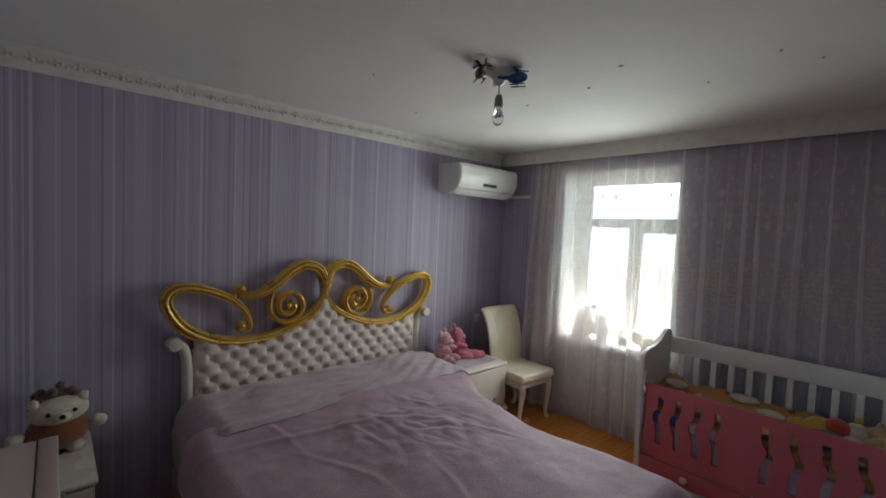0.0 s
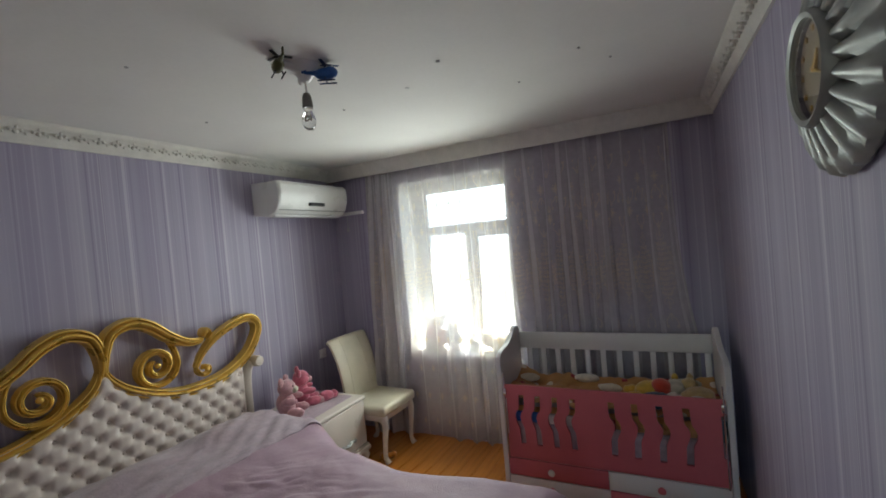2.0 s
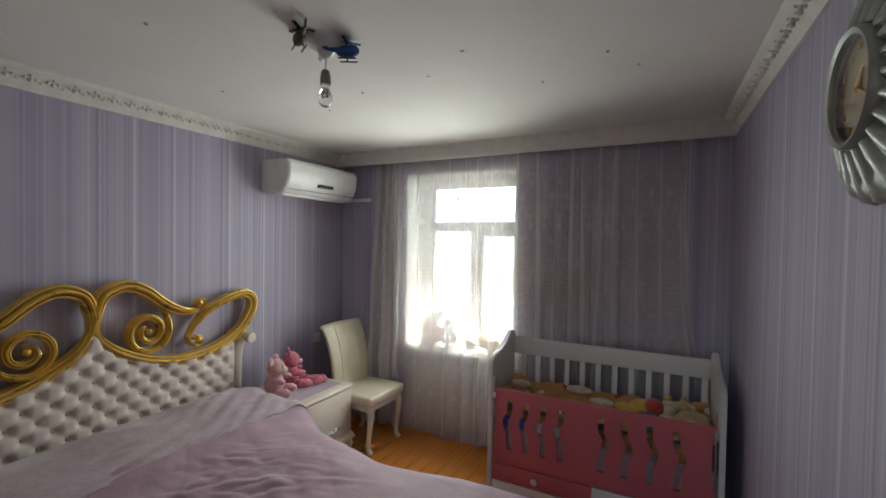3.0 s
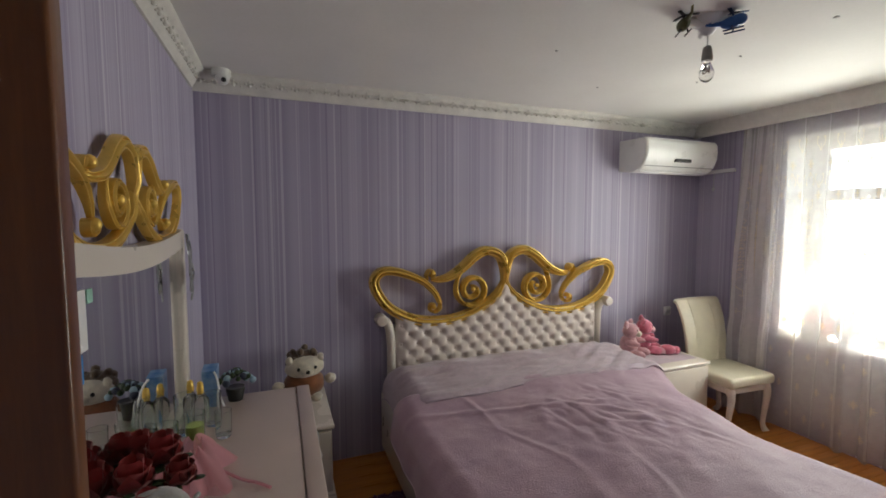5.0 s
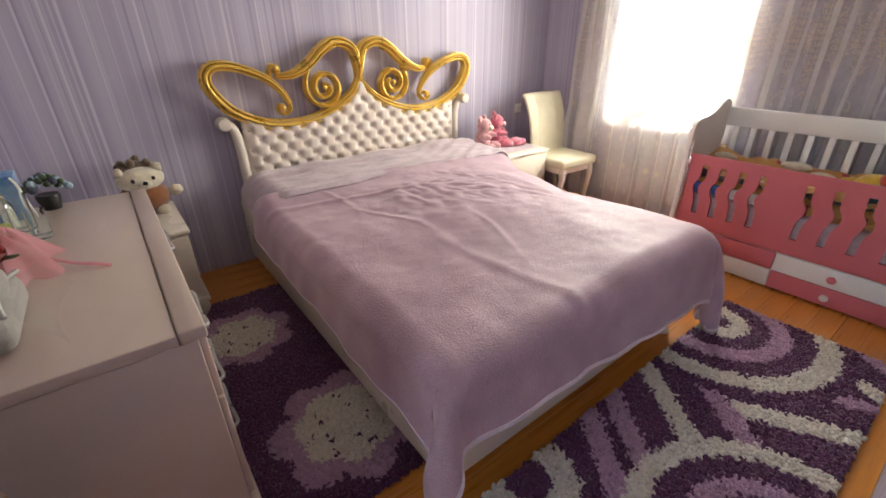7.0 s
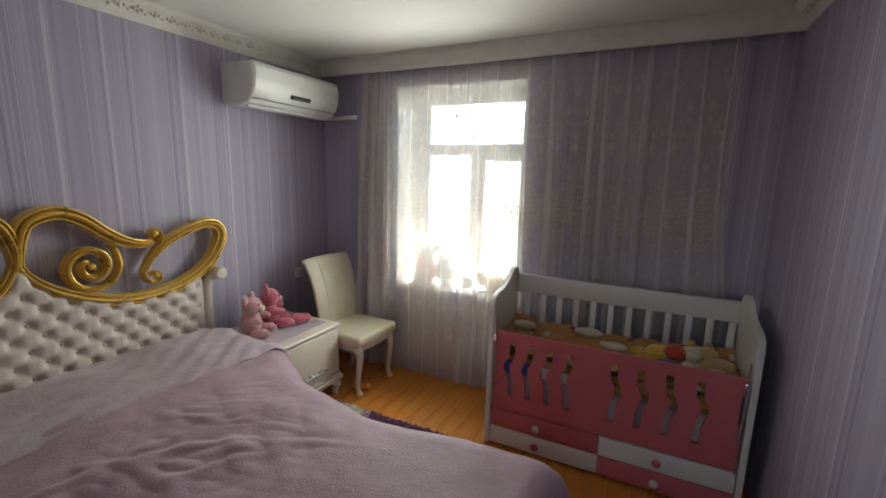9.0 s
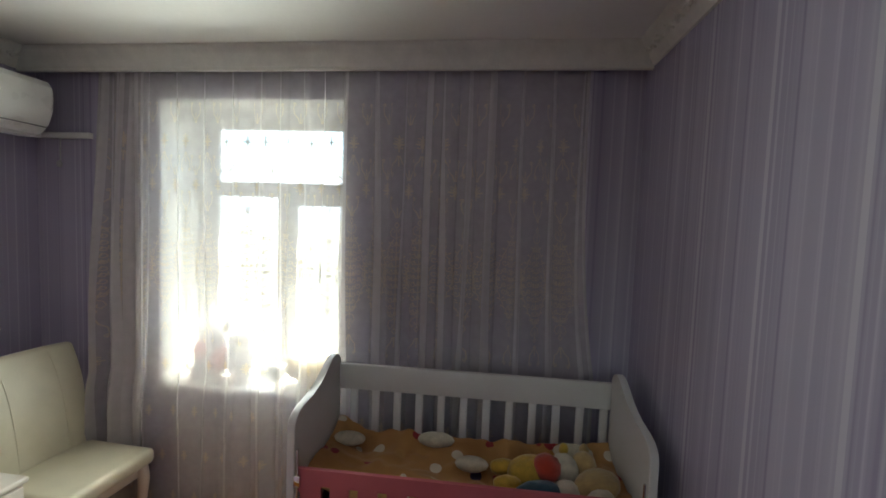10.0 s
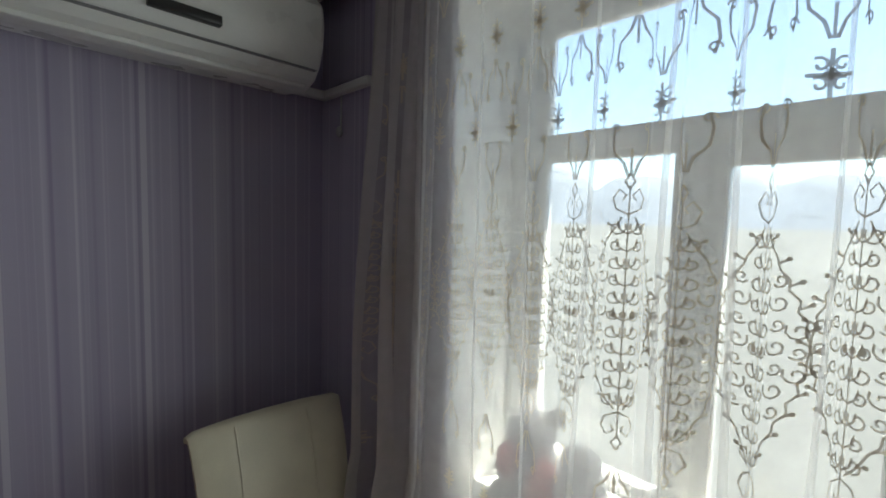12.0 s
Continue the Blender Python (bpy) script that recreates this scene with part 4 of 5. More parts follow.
# ---- embroidery on the curtain ----
def thread(bm, pts, width):
    """A flat cord that lies on the cloth; pts are (fabric metres across, height)."""
    left = right = None
    for i, (a, z) in enumerate(pts):
        a0, z0 = pts[max(i - 1, 0)]
        a1, z1 = pts[min(i + 1, len(pts) - 1)]
        d = math.hypot(a1 - a0, z1 - z0) or 1
        nx, nz = -(z1 - z0) / d * width / 2, (a1 - a0) / d * width / 2
        l2 = bm.verts.new(curtain_place((a + nx) / FABRIC, z + nz, 0.003))
        r2 = bm.verts.new(curtain_place((a - nx) / FABRIC, z - nz, 0.003))
        if left:
            bm.faces.new((left, right, r2, l2))
        left, right = l2, r2


def curl(cx, cz, r, turns, start, hand, n=14):
    return [(cx + hand * r * (1 - 0.8 * i / n) * math.cos(start + turns * 2 * math.pi * i / n), cz + r * (1 - 0.8 * i / n) * math.sin(start + turns * 2 * math.pi * i / n)) for i in range(n + 1)]


def dot(bm, a, z, r):
    c = [bm.verts.new(curtain_place((a + r * math.cos(k * math.pi / 3)) / FABRIC, z + r * math.sin(k * math.pi / 3), 0.004)) for k in range(6)]
    bm.faces.new(c)


def medallion(bm, c, z):
    """A tall lace lozenge: rows of small curls about a stem, a looped rim, and a heart at each end."""
    w = 0.0036

    def half(t):
        return 0.074 * (1 - abs(t) ** 1.7) + 0.008

    for s in (-1, 1):
        for i in range(-5, 6):
            t = i / 5.6
            e = half(t)
            for q in range(1 + (e > 0.04) + (e > 0.066)):
                a = 0.018 + 0.026 * q
                if a < e:
                    thread(bm, curl(c + s * a, z + 0.19 * t + 0.008 * (q % 2), 0.0115 + 0.005 * ((i + q) % 2), 1.15, 2.6 if (i + q) % 2 else 3.7, s, 10), w)
            thread(bm, [(c, z + 0.19 * t - 0.012), (c + s * 0.012, z + 0.19 * t - 0.004), (c + s * 0.016, z + 0.19 * t + 0.012)], w)
            thread(bm, [(c + s * e, z + 0.19 * t), (c + s * (e + 0.013), z + 0.19 * t + 0.007)], w)
            dot(bm, c + s * (e + 0.013), z + 0.19 * t + 0.007, 0.0042)
        rim = [(c + s * (half(t) + 0.004 * math.sin(34 * t)), z + 0.19 * t) for t in np.linspace(-1, 1, 25)]
        thread(bm, rim, w)
        for sign in (1, -1):
            thread(bm, [(c, z + sign * 0.195), (c + s * 0.02, z + sign * 0.205), (c + s * 0.027, z + sign * 0.226), (c + s * 0.016, z + sign * 0.243), (c + s * 0.005, z + sign * 0.232), (c + s * 0.01, z + sign * 0.222)], w)
            thread(bm, [(c, z + sign * 0.243), (c + s * 0.008, z + sign * 0.258), (c, z + sign * 0.272)], w)
    thread(bm, [(c, z - 0.25), (c, z + 0.25)], w * 0.8)
    for k in (-1, 0, 1):
        dot(bm, c + 0.016 * k, z, 0.007)


def sprig(bm, c, z, flip):
    for s in (-1, 1):
        thread(bm, [(c + s * 0.004, z), (c + s * 0.012, z + flip * 0.025), (c + s * 0.03, z + flip * 0.045), (c + s * 0.034, z + flip * 0.075), (c + s * 0.028, z + flip * 0.10)], 0.005)
        thread(bm, curl(c + s * 0.028, z + flip * 0.09, 0.011, 0.9, 0, s, 8), 0.004)
    thread(bm, [(c, z), (c, z + flip * 0.05)], 0.0045)


def diamond(bm, c, z, r):
    for s in (-1, 1):
        for t in (-1, 1):
            thread(bm, curl(c + s * r * 0.45, z + t * r * 0.5, r * 0.42, 0.9, 1.0, s, 8), 0.0045)
        thread(bm, [(c, z), (c + s * r, z)], 0.006)
    thread(bm, [(c, z - r * 1.3), (c, z + r * 1.3)], 0.006)
    dot(bm, c, z, r * 0.35)


bm = bmesh.new()
columns = int(FABRIC / 0.165)
for k in range(columns):
    c = 0.08 + k * 0.165
    medallion(bm, c, 1.38 + 0.015 * math.sin(k * 2.1))
    sprig(bm, c, 1.66, 1)
    sprig(bm, c, 1.08, -1)
    diamond(bm, c + 0.08, 1.79, 0.028)
    diamond(bm, c, 2.01, 0.030)
    sprig(bm, c, 1.955, -1)
    sprig(bm, c + 0.08, 1.84, 1)
    sprig(bm, c + 0.08, 2.10, 1)
    for z in (0.86, 0.62, 0.38, 0.16):
        diamond(bm, c + (0.08 if z in (0.62, 0.16) else 0), z, 0.024)
emb = new("embroidery", mesh_of("embroidery", bm, THREAD))
emb.parent = curtain
tagged(emb, "grey embroidered scrolls", kind="stuff")

# ---- radiator ----
radiator = thing("radiator", (1.2, -0.03, 0.1), "white ribbed radiator under the window sill", "radiator")
for k in range(10):
    x = 0.80 + k * 0.082
    part("rib", boxed(x, x + 0.072, -0.012, 0.008, 0.12, 0.64, r=0.006), WHITE_WOOD, radiator)
bm = bmesh.new()
sweep(bm, [(0.6, -0.004, 0.16), (1.62, -0.004, 0.16)], 0.01, 8)
part("pipe", bm, WHITE_WOOD, radiator)

# ---- air conditioner ----
ac = thing("air_conditioner", (0.14, -0.55, 2.0), "white split air conditioner with a small display", "air conditioner")
AY0, AY1 = -0.945, -0.15
prof = [(0.003, 2.015), (0.15, 1.995), (0.225, 2.02), (0.262, 2.06), (0.285, 2.12), (0.292, 2.18), (0.285, 2.235), (0.265, 2.262), (0.003, 2.268)]
bm = bmesh.new()
rows = []
for y, f in ((AY0, 0.93), (AY0 + 0.006, 0.97), (AY0 + 0.02, 1.0), (AY1 - 0.02, 1.0), (AY1 - 0.006, 0.97), (AY1, 0.93)):
    rows.append([bm.verts.new((0.003 + (px - 0.003) * f, y, 2.13 + (pz - 2.13) * (0.5 + 0.5 * f))) for px, pz in prof])
for a, b in zip(rows, rows[1:]):
    for k in range(len(prof)):
        bm.faces.new((a[k], a[(k + 1) % len(prof)], b[(k + 1) % len(prof)], b[k]))
bm.faces.new(rows[0]), bm.faces.new(rows[-1])
ac_body = part("body", bm, PLASTIC, ac, smooth=25)
bm = bmesh.new()
box(bm, 0.12, 0.20, AY0 + 0.03, AY1 - 0.03, 1.996, 2.010, r=0.003)
part("louvre", bm, PLASTIC, ac_body)
part("display", boxed(0.262, 0.2915, -0.635, -0.465, 2.078, 2.104, r=0.003), BLACK, ac_body, "dark display strip")
bm = bmesh.new()
box(bm, 0.24, 0.2605, AY0 + 0.02, AY1 - 0.02, 2.0415, 2.0445)
part("seam", bm, GREY_PLASTIC, ac_body)
bm = bmesh.new()
box(bm, 0.02, 0.06, AY1, -0.001, 2.02, 2.05, r=0.004)
box(bm, 0.02, 0.34, -0.03, -0.001, 2.02, 2.05, r=0.004)
solo("cable_duct", bm, PLASTIC, "white plastic duct from the air conditioner to the window wall", "duct")
bm = bmesh.new()
sweep(bm, smooth_line([(0.15, -0.008, 2.03), (0.147, -0.008, 1.96), (0.152, -0.012, 1.90)], 4), 0.003, 6)
ball(bm, (0.152, -0.018, 1.885), (0.014, 0.012, 0.02), seg=10, rings=8)
solo("hanging_bead", bm, SILVER, "small grey bead hanging on a cord", "ornament")

# ---- wall clock ----
clock = thing("wall_clock", (W, -2.045, 2.0), "round silver wall clock with a swirled sunburst frame", "clock")
CC = Vector((W - 0.002, -2.045, 2.0))
bm = bmesh.new()
nseg, lobes = 220, 22
rings = []
for r, out in ((0.118, 0.055), (0.128, 0.066), (0.16, 0.058), (0.2, 0.046), (0.228, 0.03), (0.234, 0.012), (0.225, 0.0)):
    ring = []
    for i in range(nseg):
        a = 2 * math.pi * i / nseg
        k = (r - 0.118) / 0.116
        ph = lobes * (a + 1.0 * k)
        swirl = abs(math.sin(ph / 2)) ** 0.6
        rr = r * (1 + 0.035 * swirl * k)
        h = out * (0.55 + 0.45 * swirl) if 0.01 < k else out
        ring.append(bm.verts.new(CC + Vector((-h, rr * math.cos(a), rr * math.sin(a)))))
    rings.append(ring)
for a, b in zip(rings, rings[1:]):
    for i in range(nseg):
        bm.faces.new((a[i], a[(i + 1) % nseg], b[(i + 1) % nseg], b[i]))
part("frame", bm, CLOCK_SILVER, clock, "silver swirled sunburst frame", smooth=40)
bm = bmesh.new()
lathe(bm, CC, [(0.1, 0), (0.119, -0.03), (0.124, -0.07), (0.119, -0.078), (0.108, -0.074), (0.106, -0.06)], 64, "x", caps=False)
part("bezel", bm, CLOCK_SILVER, clock)
bm = bmesh.new()
lathe(bm, CC, [(0.107, -0.045), (0.107, -0.05), (0.001, -0.05)], 48, "x")
face = part("dial", bm, mat("champagne_dial", (0.42, 0.38, 0.30), 0.4, vary=0.1, scale=9, second=(0.34, 0.27, 0.14)), clock)
bm = bmesh.new()
for a, ln, w in ((2.2, 0.045, 0.006), (3.6, 0.07, 0.004)):
    d = Vector((0, math.cos(a), math.sin(a)))
    sweep(bm, [CC + Vector((-0.054, 0, 0)), CC + Vector((-0.055, 0, 0)) + d * ln], lambda t: w * (1 - 0.7 * t), 6)
ball(bm, CC + Vector((-0.055, 0, 0)), 0.007, seg=8, rings=6)
part("pointer", bm, GOLD, clock, "gold pointers")
for k in range(12):
    a = math.pi / 6 * k
    c = CC + Vector((-0.052, 0.088 * math.cos(a), 0.088 * math.sin(a)))
    part("hour_mark", boxed(c.x - 0.002, c.x + 0.002, c.y - 0.004, c.y + 0.004, c.z - 0.006, c.z + 0.006), GOLD, clock)
bm = bmesh.new()
lathe(bm, CC, [(0.107, -0.066), (0.107, -0.068), (0.001, -0.068)], 48, "x")
g = part("cover_glass", bm, WINDOW_GLASS, clock)
g.visible_shadow = False

# ---- ceiling lamp ----
LX, LY = 1.505, -1.9
lamp = thing("ceiling_lamp", (LX, LY, H), "bare bulb hanging from a white three-armed ceiling rose", "ceiling lamp")
bm = bmesh.new()
lathe(bm, (LX, LY, H), [(0.075, 0), (0.07, -0.012), (0.04, -0.03), (0.02, -0.06), (0.008, -0.068)], 24)
for a in (0.35, 2.45, 4.5):
    d = Vector((math.cos(a), math.sin(a), 0))
    c = Vector((LX, LY, H - 0.015))
    sweep(bm, [c, c + d * 0.07, c + d * 0.12 + Vector((0, 0, -0.006))], lambda t: 0.026 - 0.012 * t, 8)
part("ceiling_rose", bm, PLASTIC, lamp)
bm = bmesh.new()
sweep(bm, [(LX, LY, H - 0.06), (LX, LY, 2.345)], 0.0035, 6)
part("cord", bm, PLASTIC, lamp)
bm = bmesh.new()
lathe(bm, (LX, LY, 2.29), [(0.006, 0.062), (0.014, 0.058), (0.018, 0.045), (0.021, 0.02), (0.021, 0.0)], 16)
part("socket", bm, mat("grey_socket", (0.30, 0.28, 0.25), 0.5), lamp, "grey bulb socket")
bm = bmesh.new()
lathe(bm, (LX, LY, 2.29), [(0.015, 0.002), (0.0155, -0.012), (0.022, -0.028), (0.0285, -0.048), (0.0285, -0.06), (0.022, -0.078), (0.01, -0.088), (0.001, -0.09)], 20)
bulb = part("bulb", bm, WINDOW_GLASS, lamp, "clear glass bulb")
bulb.visible_shadow = False
bm = bmesh.new()
sweep(bm, smooth_line([(LX - 0.008, LY, 2.262), (LX - 0.01, LY, 2.238), (LX, LY + 0.004, 2.244), (LX + 0.01, LY, 2.238), (LX + 0.008, LY, 2.262)], 4), 0.002, 6)
part("filament", bm, mat("dark_filament", (0.25, 0.2, 0.15), 0.4, metal=0.8, bump=0), bulb)


def toy_helicopter(at, yaw, c1, c2, label):
    t = thing("toy_helicopter", at, label, "toy", "toys hung from the ceiling lamp")
    m = Matrix.Translation(at) @ Matrix.Rotation(yaw, 4, "Z")

    def put(name, bm, material, lab=""):
        bmesh.ops.transform(bm, matrix=m, verts=bm.verts)
        return part(name, bm, material, t, lab)

    bm = bmesh.new()
    ball(bm, (0.0, 0, 0), (0.045, 0.022, 0.024))
    ball(bm, (0.02, 0, 0.004), (0.03, 0.02, 0.024))
    sweep(bm, [(-0.03, 0, 0.004), (-0.085, 0, 0.01)], lambda k: 0.012 - 0.007 * k, 8)
    box(bm, -0.095, -0.075, -0.002, 0.002, 0.008, 0.035, r=0.001)
    put("body", bm, c1)
    for s in (-1, 1):
        bm = bmesh.new()
        sweep(bm, [(-0.03, s * 0.018, -0.032), (0.04, s * 0.018, -0.032)], 0.003, 6)
        sweep(bm, [(0.0, s * 0.012, -0.015), (0.0, s * 0.018, -0.032)], 0.003, 6)
        put("skid", bm, c2)
    bm = bmesh.new()
    sweep(bm, [(0, 0, 0.02), (0, 0, 0.04)], 0.004, 6)
    put("mast", bm, c2)
    for k in range(3):
        bm = bmesh.new()
        a = k * 2 * math.pi / 3 + 0.4
        box(bm, 0.004, 0.055, -0.007, 0.007, 0.035, 0.038, r=0.001)
        turn(bm, bm.verts, Matrix.Rotation(a, 4, "Z"))
        put("rotor_blade", bm, c2)
    bm = bmesh.new()
    sweep(bm, [(0, 0, 0.035), (0, 0, H - at[2])], 0.0015, 5)
    put("string", bm, c2)


toy_helicopter((LX - 0.005, LY - 0.135, 2.42), 2.6, mat("olive_plastic", (0.10, 0.10, 0.03), 0.5, second=(0.04, 0.03, 0.02)), BLACK, "olive camouflage toy helicopter hanging at the lamp")
toy_helicopter((LX + 0.097, LY + 0.012, 2.41), 0.5, mat("blue_plastic", (0.03, 0.12, 0.36), 0.35), mat("dark_blue_plastic", (0.02, 0.05, 0.14), 0.4), "blue toy helicopter hanging at the ceiling lamp")
for x, y, pale in ((1.97, -1.6, 1), (1.71, -1.42, 1), (2.51, -1.35, 0), (2.19, -1.13, 0), (2.62, -1.16, 0), (1.28, -1.37, 0), (0.6, -1.7, 0), (1.0, -2.3, 0), (2.0, -2.4, 0), (0.9, -1.2, 0)):
    bm = bmesh.new()
    lathe(bm, (x, y, H - 0.0005), [(0.011 if pale else 0.007, 0), (0.009 if pale else 0.006, -0.004), (0.002, -0.006)], 8)
    solo("ceiling_sticker", bm, WHITE_WOOD if pale else mat("grey_sticker", (0.45, 0.44, 0.42), 0.6), "small pale star sticker on the ceiling", "sticker", group="stickers on the ceiling")

# ---- camera in the corner, socket ----
cctv = thing("security_camera", (0.09, -3.9, H), "white dome security camera in the ceiling corner", "security camera")
bm = bmesh.new()
lathe(bm, (0.10, -3.90, H - 0.03), [(0.05, 0.03), (0.05, 0.0), (0.045, -0.01)], 20)
part("mount", bm, PLASTIC, cctv)
bm = bmesh.new()
ball(bm, (0.105, -3.895, H - 0.045), 0.038)
head = part("head", bm, PLASTIC, cctv)
bm = bmesh.new()
ball(bm, (0.135, -3.885, H - 0.062), 0.014, seg=10, rings=8)
part("lens", bm, BLACK, head, "black lens")
outlet = thing("wall_socket", (0.0, -0.35, 0.79), "white plastic wall socket behind the chair", "socket")
part("plate", boxed(0.0, 0.012, -0.39, -0.31, 0.75, 0.83, r=0.004), PLASTIC, outlet)
bm = bmesh.new()
lathe(bm, (0.012, -0.35, 0.79), [(0.026, 0), (0.026, 0.004), (0.02, 0.005), (0.018, -0.004), (0.001, -0.004)], 20, "x")
part("insert", bm, PLASTIC, outlet)


# ---- soft toys: one mesh each ----
def soft_toy(name, at, yaw, blobs, mats, label, scale=1.0, category="soft toy", tilt=0.0):
    bm = bmesh.new()
    for c, r, mi in blobs:
        vs = ball(bm, c, r, seg=20, rings=14, mi=mi)
        for v in vs:
            v.co += v.normal * 0.004 * wave(v.co.x * 60, v.co.y * 60, v.co.z * 60)
    bmesh.ops.transform(bm, matrix=Matrix.Translation(at) @ Matrix.Rotation(yaw, 4, "Z") @ Matrix.Rotation(tilt, 4, "Y") @ Matrix.Scale(scale, 4), verts=bm.verts)
    return solo(name, bm, mats, label, category)


PALE_PINK, HOT_PINK, WHITE_FUR = plush("pale_pink_plush", (0.72, 0.40, 0.43)), plush("bright_pink_plush", (0.70, 0.18, 0.26)), plush("cream_plush", (0.74, 0.66, 0.52))
BROWN_FUR, YELLOW_FUR, TEAL_FUR, RED_FUR = plush("brown_plush", (0.20, 0.085, 0.03)), plush("yellow_plush", (0.75, 0.48, 0.07)), plush("teal_plush", (0.03, 0.10, 0.16)), plush("red_plush", (0.60, 0.06, 0.03))
FELT_BLACK = mat("black_felt", (0.015, 0.012, 0.012), 0.8)
BEAR = [((0, 0, 0.075), (0.062, 0.058, 0.075), 0), ((0.012, 0, 0.178), (0.056, 0.06, 0.052), 0), ((-0.005, 0.048, 0.225), (0.016, 0.024, 0.03), 0), ((-0.005, -0.048, 0.225), (0.016, 0.024, 0.03), 0), ((0.06, 0, 0.165), (0.026, 0.03, 0.022), 1), ((0.075, 0.055, 0.03), (0.055, 0.03, 0.03), 0), ((0.075, -0.055, 0.03), (0.055, 0.03, 0.03), 0), ((0.045, 0.066, 0.105), (0.05, 0.022, 0.022), 0), ((0.045, -0.066, 0.105), (0.05, 0.022, 0.022), 0), ((0.058, 0.022, 0.192), (0.006, 0.006, 0.006), 2), ((0.058, -0.022, 0.192), (0.006, 0.006, 0.006), 2)]
soft_toy("soft_toy", (0.27, -1.05, 0.541), 0.5, BEAR, [PALE_PINK, WHITE_FUR, FELT_BLACK], "pale pink plush bear sitting on the nightstand", 1.12)
soft_toy("soft_toy", (0.23, -0.87, 0.541), 0.9, BEAR, [HOT_PINK, PALE_PINK, FELT_BLACK], "bright pink plush bear sitting on the nightstand", 1.15)
soft_toy("soft_toy", (0.37, -0.745, 0.541), 0.9, [((0, 0, 0.04), (0.06, 0.045, 0.04), 0), ((0.06, 0.02, 0.035), (0.035, 0.032, 0.032), 0), ((-0.05, -0.02, 0.03), (0.04, 0.03, 0.03), 1)], [HOT_PINK, PALE_PINK], "small pink plush toy lying on the nightstand")
bm = bmesh.new()
sheet_of(bm, 16, 20, lambda u, v: (0.12 + 0.40 * u, -1.10 + 0.48 * v + 0.01 * math.sin(u * 9), 0.5425 + 0.0012 * wave(u * 8, v * 8)))
solo("doily", bm, SHEET, "thin pale cloth on the nightstand under the toys", "doily")
HEDGE = [((0, 0, 0.085), (0.10, 0.118, 0.088), 3), ((-0.03, 0, 0.20), (0.075, 0.10, 0.078), 0), ((0.03, 0, 0.192), (0.070, 0.112, 0.062), 1), ((0.095, 0, 0.178), (0.026, 0.036, 0.022), 1), ((0.119, 0, 0.186), (0.010, 0.013, 0.010), 2), ((0.09, 0.046, 0.20), (0.008, 0.010, 0.011), 2), ((0.09, -0.046, 0.20), (0.008, 0.010, 0.011), 2), ((0.03, 0.148, 0.10), (0.028, 0.034, 0.03), 1), ((0.03, -0.148, 0.10), (0.028, 0.034, 0.03), 1), ((0.045, 0.088, 0.243), (0.014, 0.020, 0.026), 1), ((0.045, -0.088, 0.243), (0.014, 0.020, 0.026), 1), ((0.07, 0.055, 0.02), (0.04, 0.035, 0.025), 1), ((0.07, -0.055, 0.02), (0.04, 0.035, 0.025), 1)]
HEDGE += [((-0.03 + 0.045 * math.sin(k * 2.4), 0.068 * math.cos(k * 0.62), 0.245 + 0.03 * math.sin(k * 0.62)), (0.026, 0.02, 0.024), 0) for k in range(11)]
soft_toy("soft_toy", (0.175, -3.50, 0.538), 0.15, HEDGE, [plush("grey_brown_plush", (0.15, 0.095, 0.055)), WHITE_FUR, FELT_BLACK, plush("russet_plush", (0.26, 0.085, 0.025))], "brown plush hedgehog with a cream face on the nightstand", 1.03)
soft_toy("soft_toy", (0.91, 0.17, WIN_Z0 - 0.001), -1.2, [((0, 0, 0.11), (0.09, 0.10, 0.11), 0), ((0.0, 0.0, 0.23), (0.07, 0.075, 0.065), 1), ((0.05, 0.04, 0.10), (0.055, 0.05, 0.08), 2), ((0.06, -0.05, 0.16), (0.035, 0.04, 0.05), 2), ((0.0, 0.07, 0.28), (0.02, 0.025, 0.03), 1), ((0.02, -0.08, 0.03), (0.06, 0.04, 0.03), 1)], [plush("white_fur", (0.75, 0.72, 0.70)), plush("white_fur_b", (0.78, 0.75, 0.73)), plush("coral_plush", (0.70, 0.16, 0.13))], "white and red plush toy on the window sill")
soft_toy("soft_toy", (1.07, 0.16, WIN_Z0 - 0.001), -1.5, [((0, 0, 0.10), (0.07, 0.075, 0.10), 0), ((0, 0.0, 0.2), (0.05, 0.055, 0.05), 0), ((0.05, 0.05, 0.03), (0.05, 0.03, 0.03), 0)], [plush("white_fur_c", (0.70, 0.70, 0.70), (0.6, 0.55, 0.56))], "white plush toy leaning on the window sill")
soft_toy("soft_toy", (1.52, 0.12, WIN_Z0 - 0.001), 2.9, [((0, 0, 0.06), (0.10, 0.08, 0.06), 0), ((0.09, 0.03, 0.09), (0.05, 0.05, 0.05), 0), ((-0.1, 0.02, 0.05), (0.06, 0.05, 0.045), 1), ((0.1, 0.06, 0.14), (0.018, 0.02, 0.02), 0)], [plush("honey_plush", (0.72, 0.52, 0.22)), WHITE_FUR], "honey coloured plush toy lying on the window sill")
bm = bmesh.new()
lathe(bm, (1.28, 0.2, WIN_Z0 - 0.001), [(0.03, 0), (0.05, 0.02), (0.055, 0.05), (0.035, 0.075), (0.01, 0.085)], 16)
solo("trinket_box", bm, GREY_PLASTIC, "small dark round box on the window sill", "box")

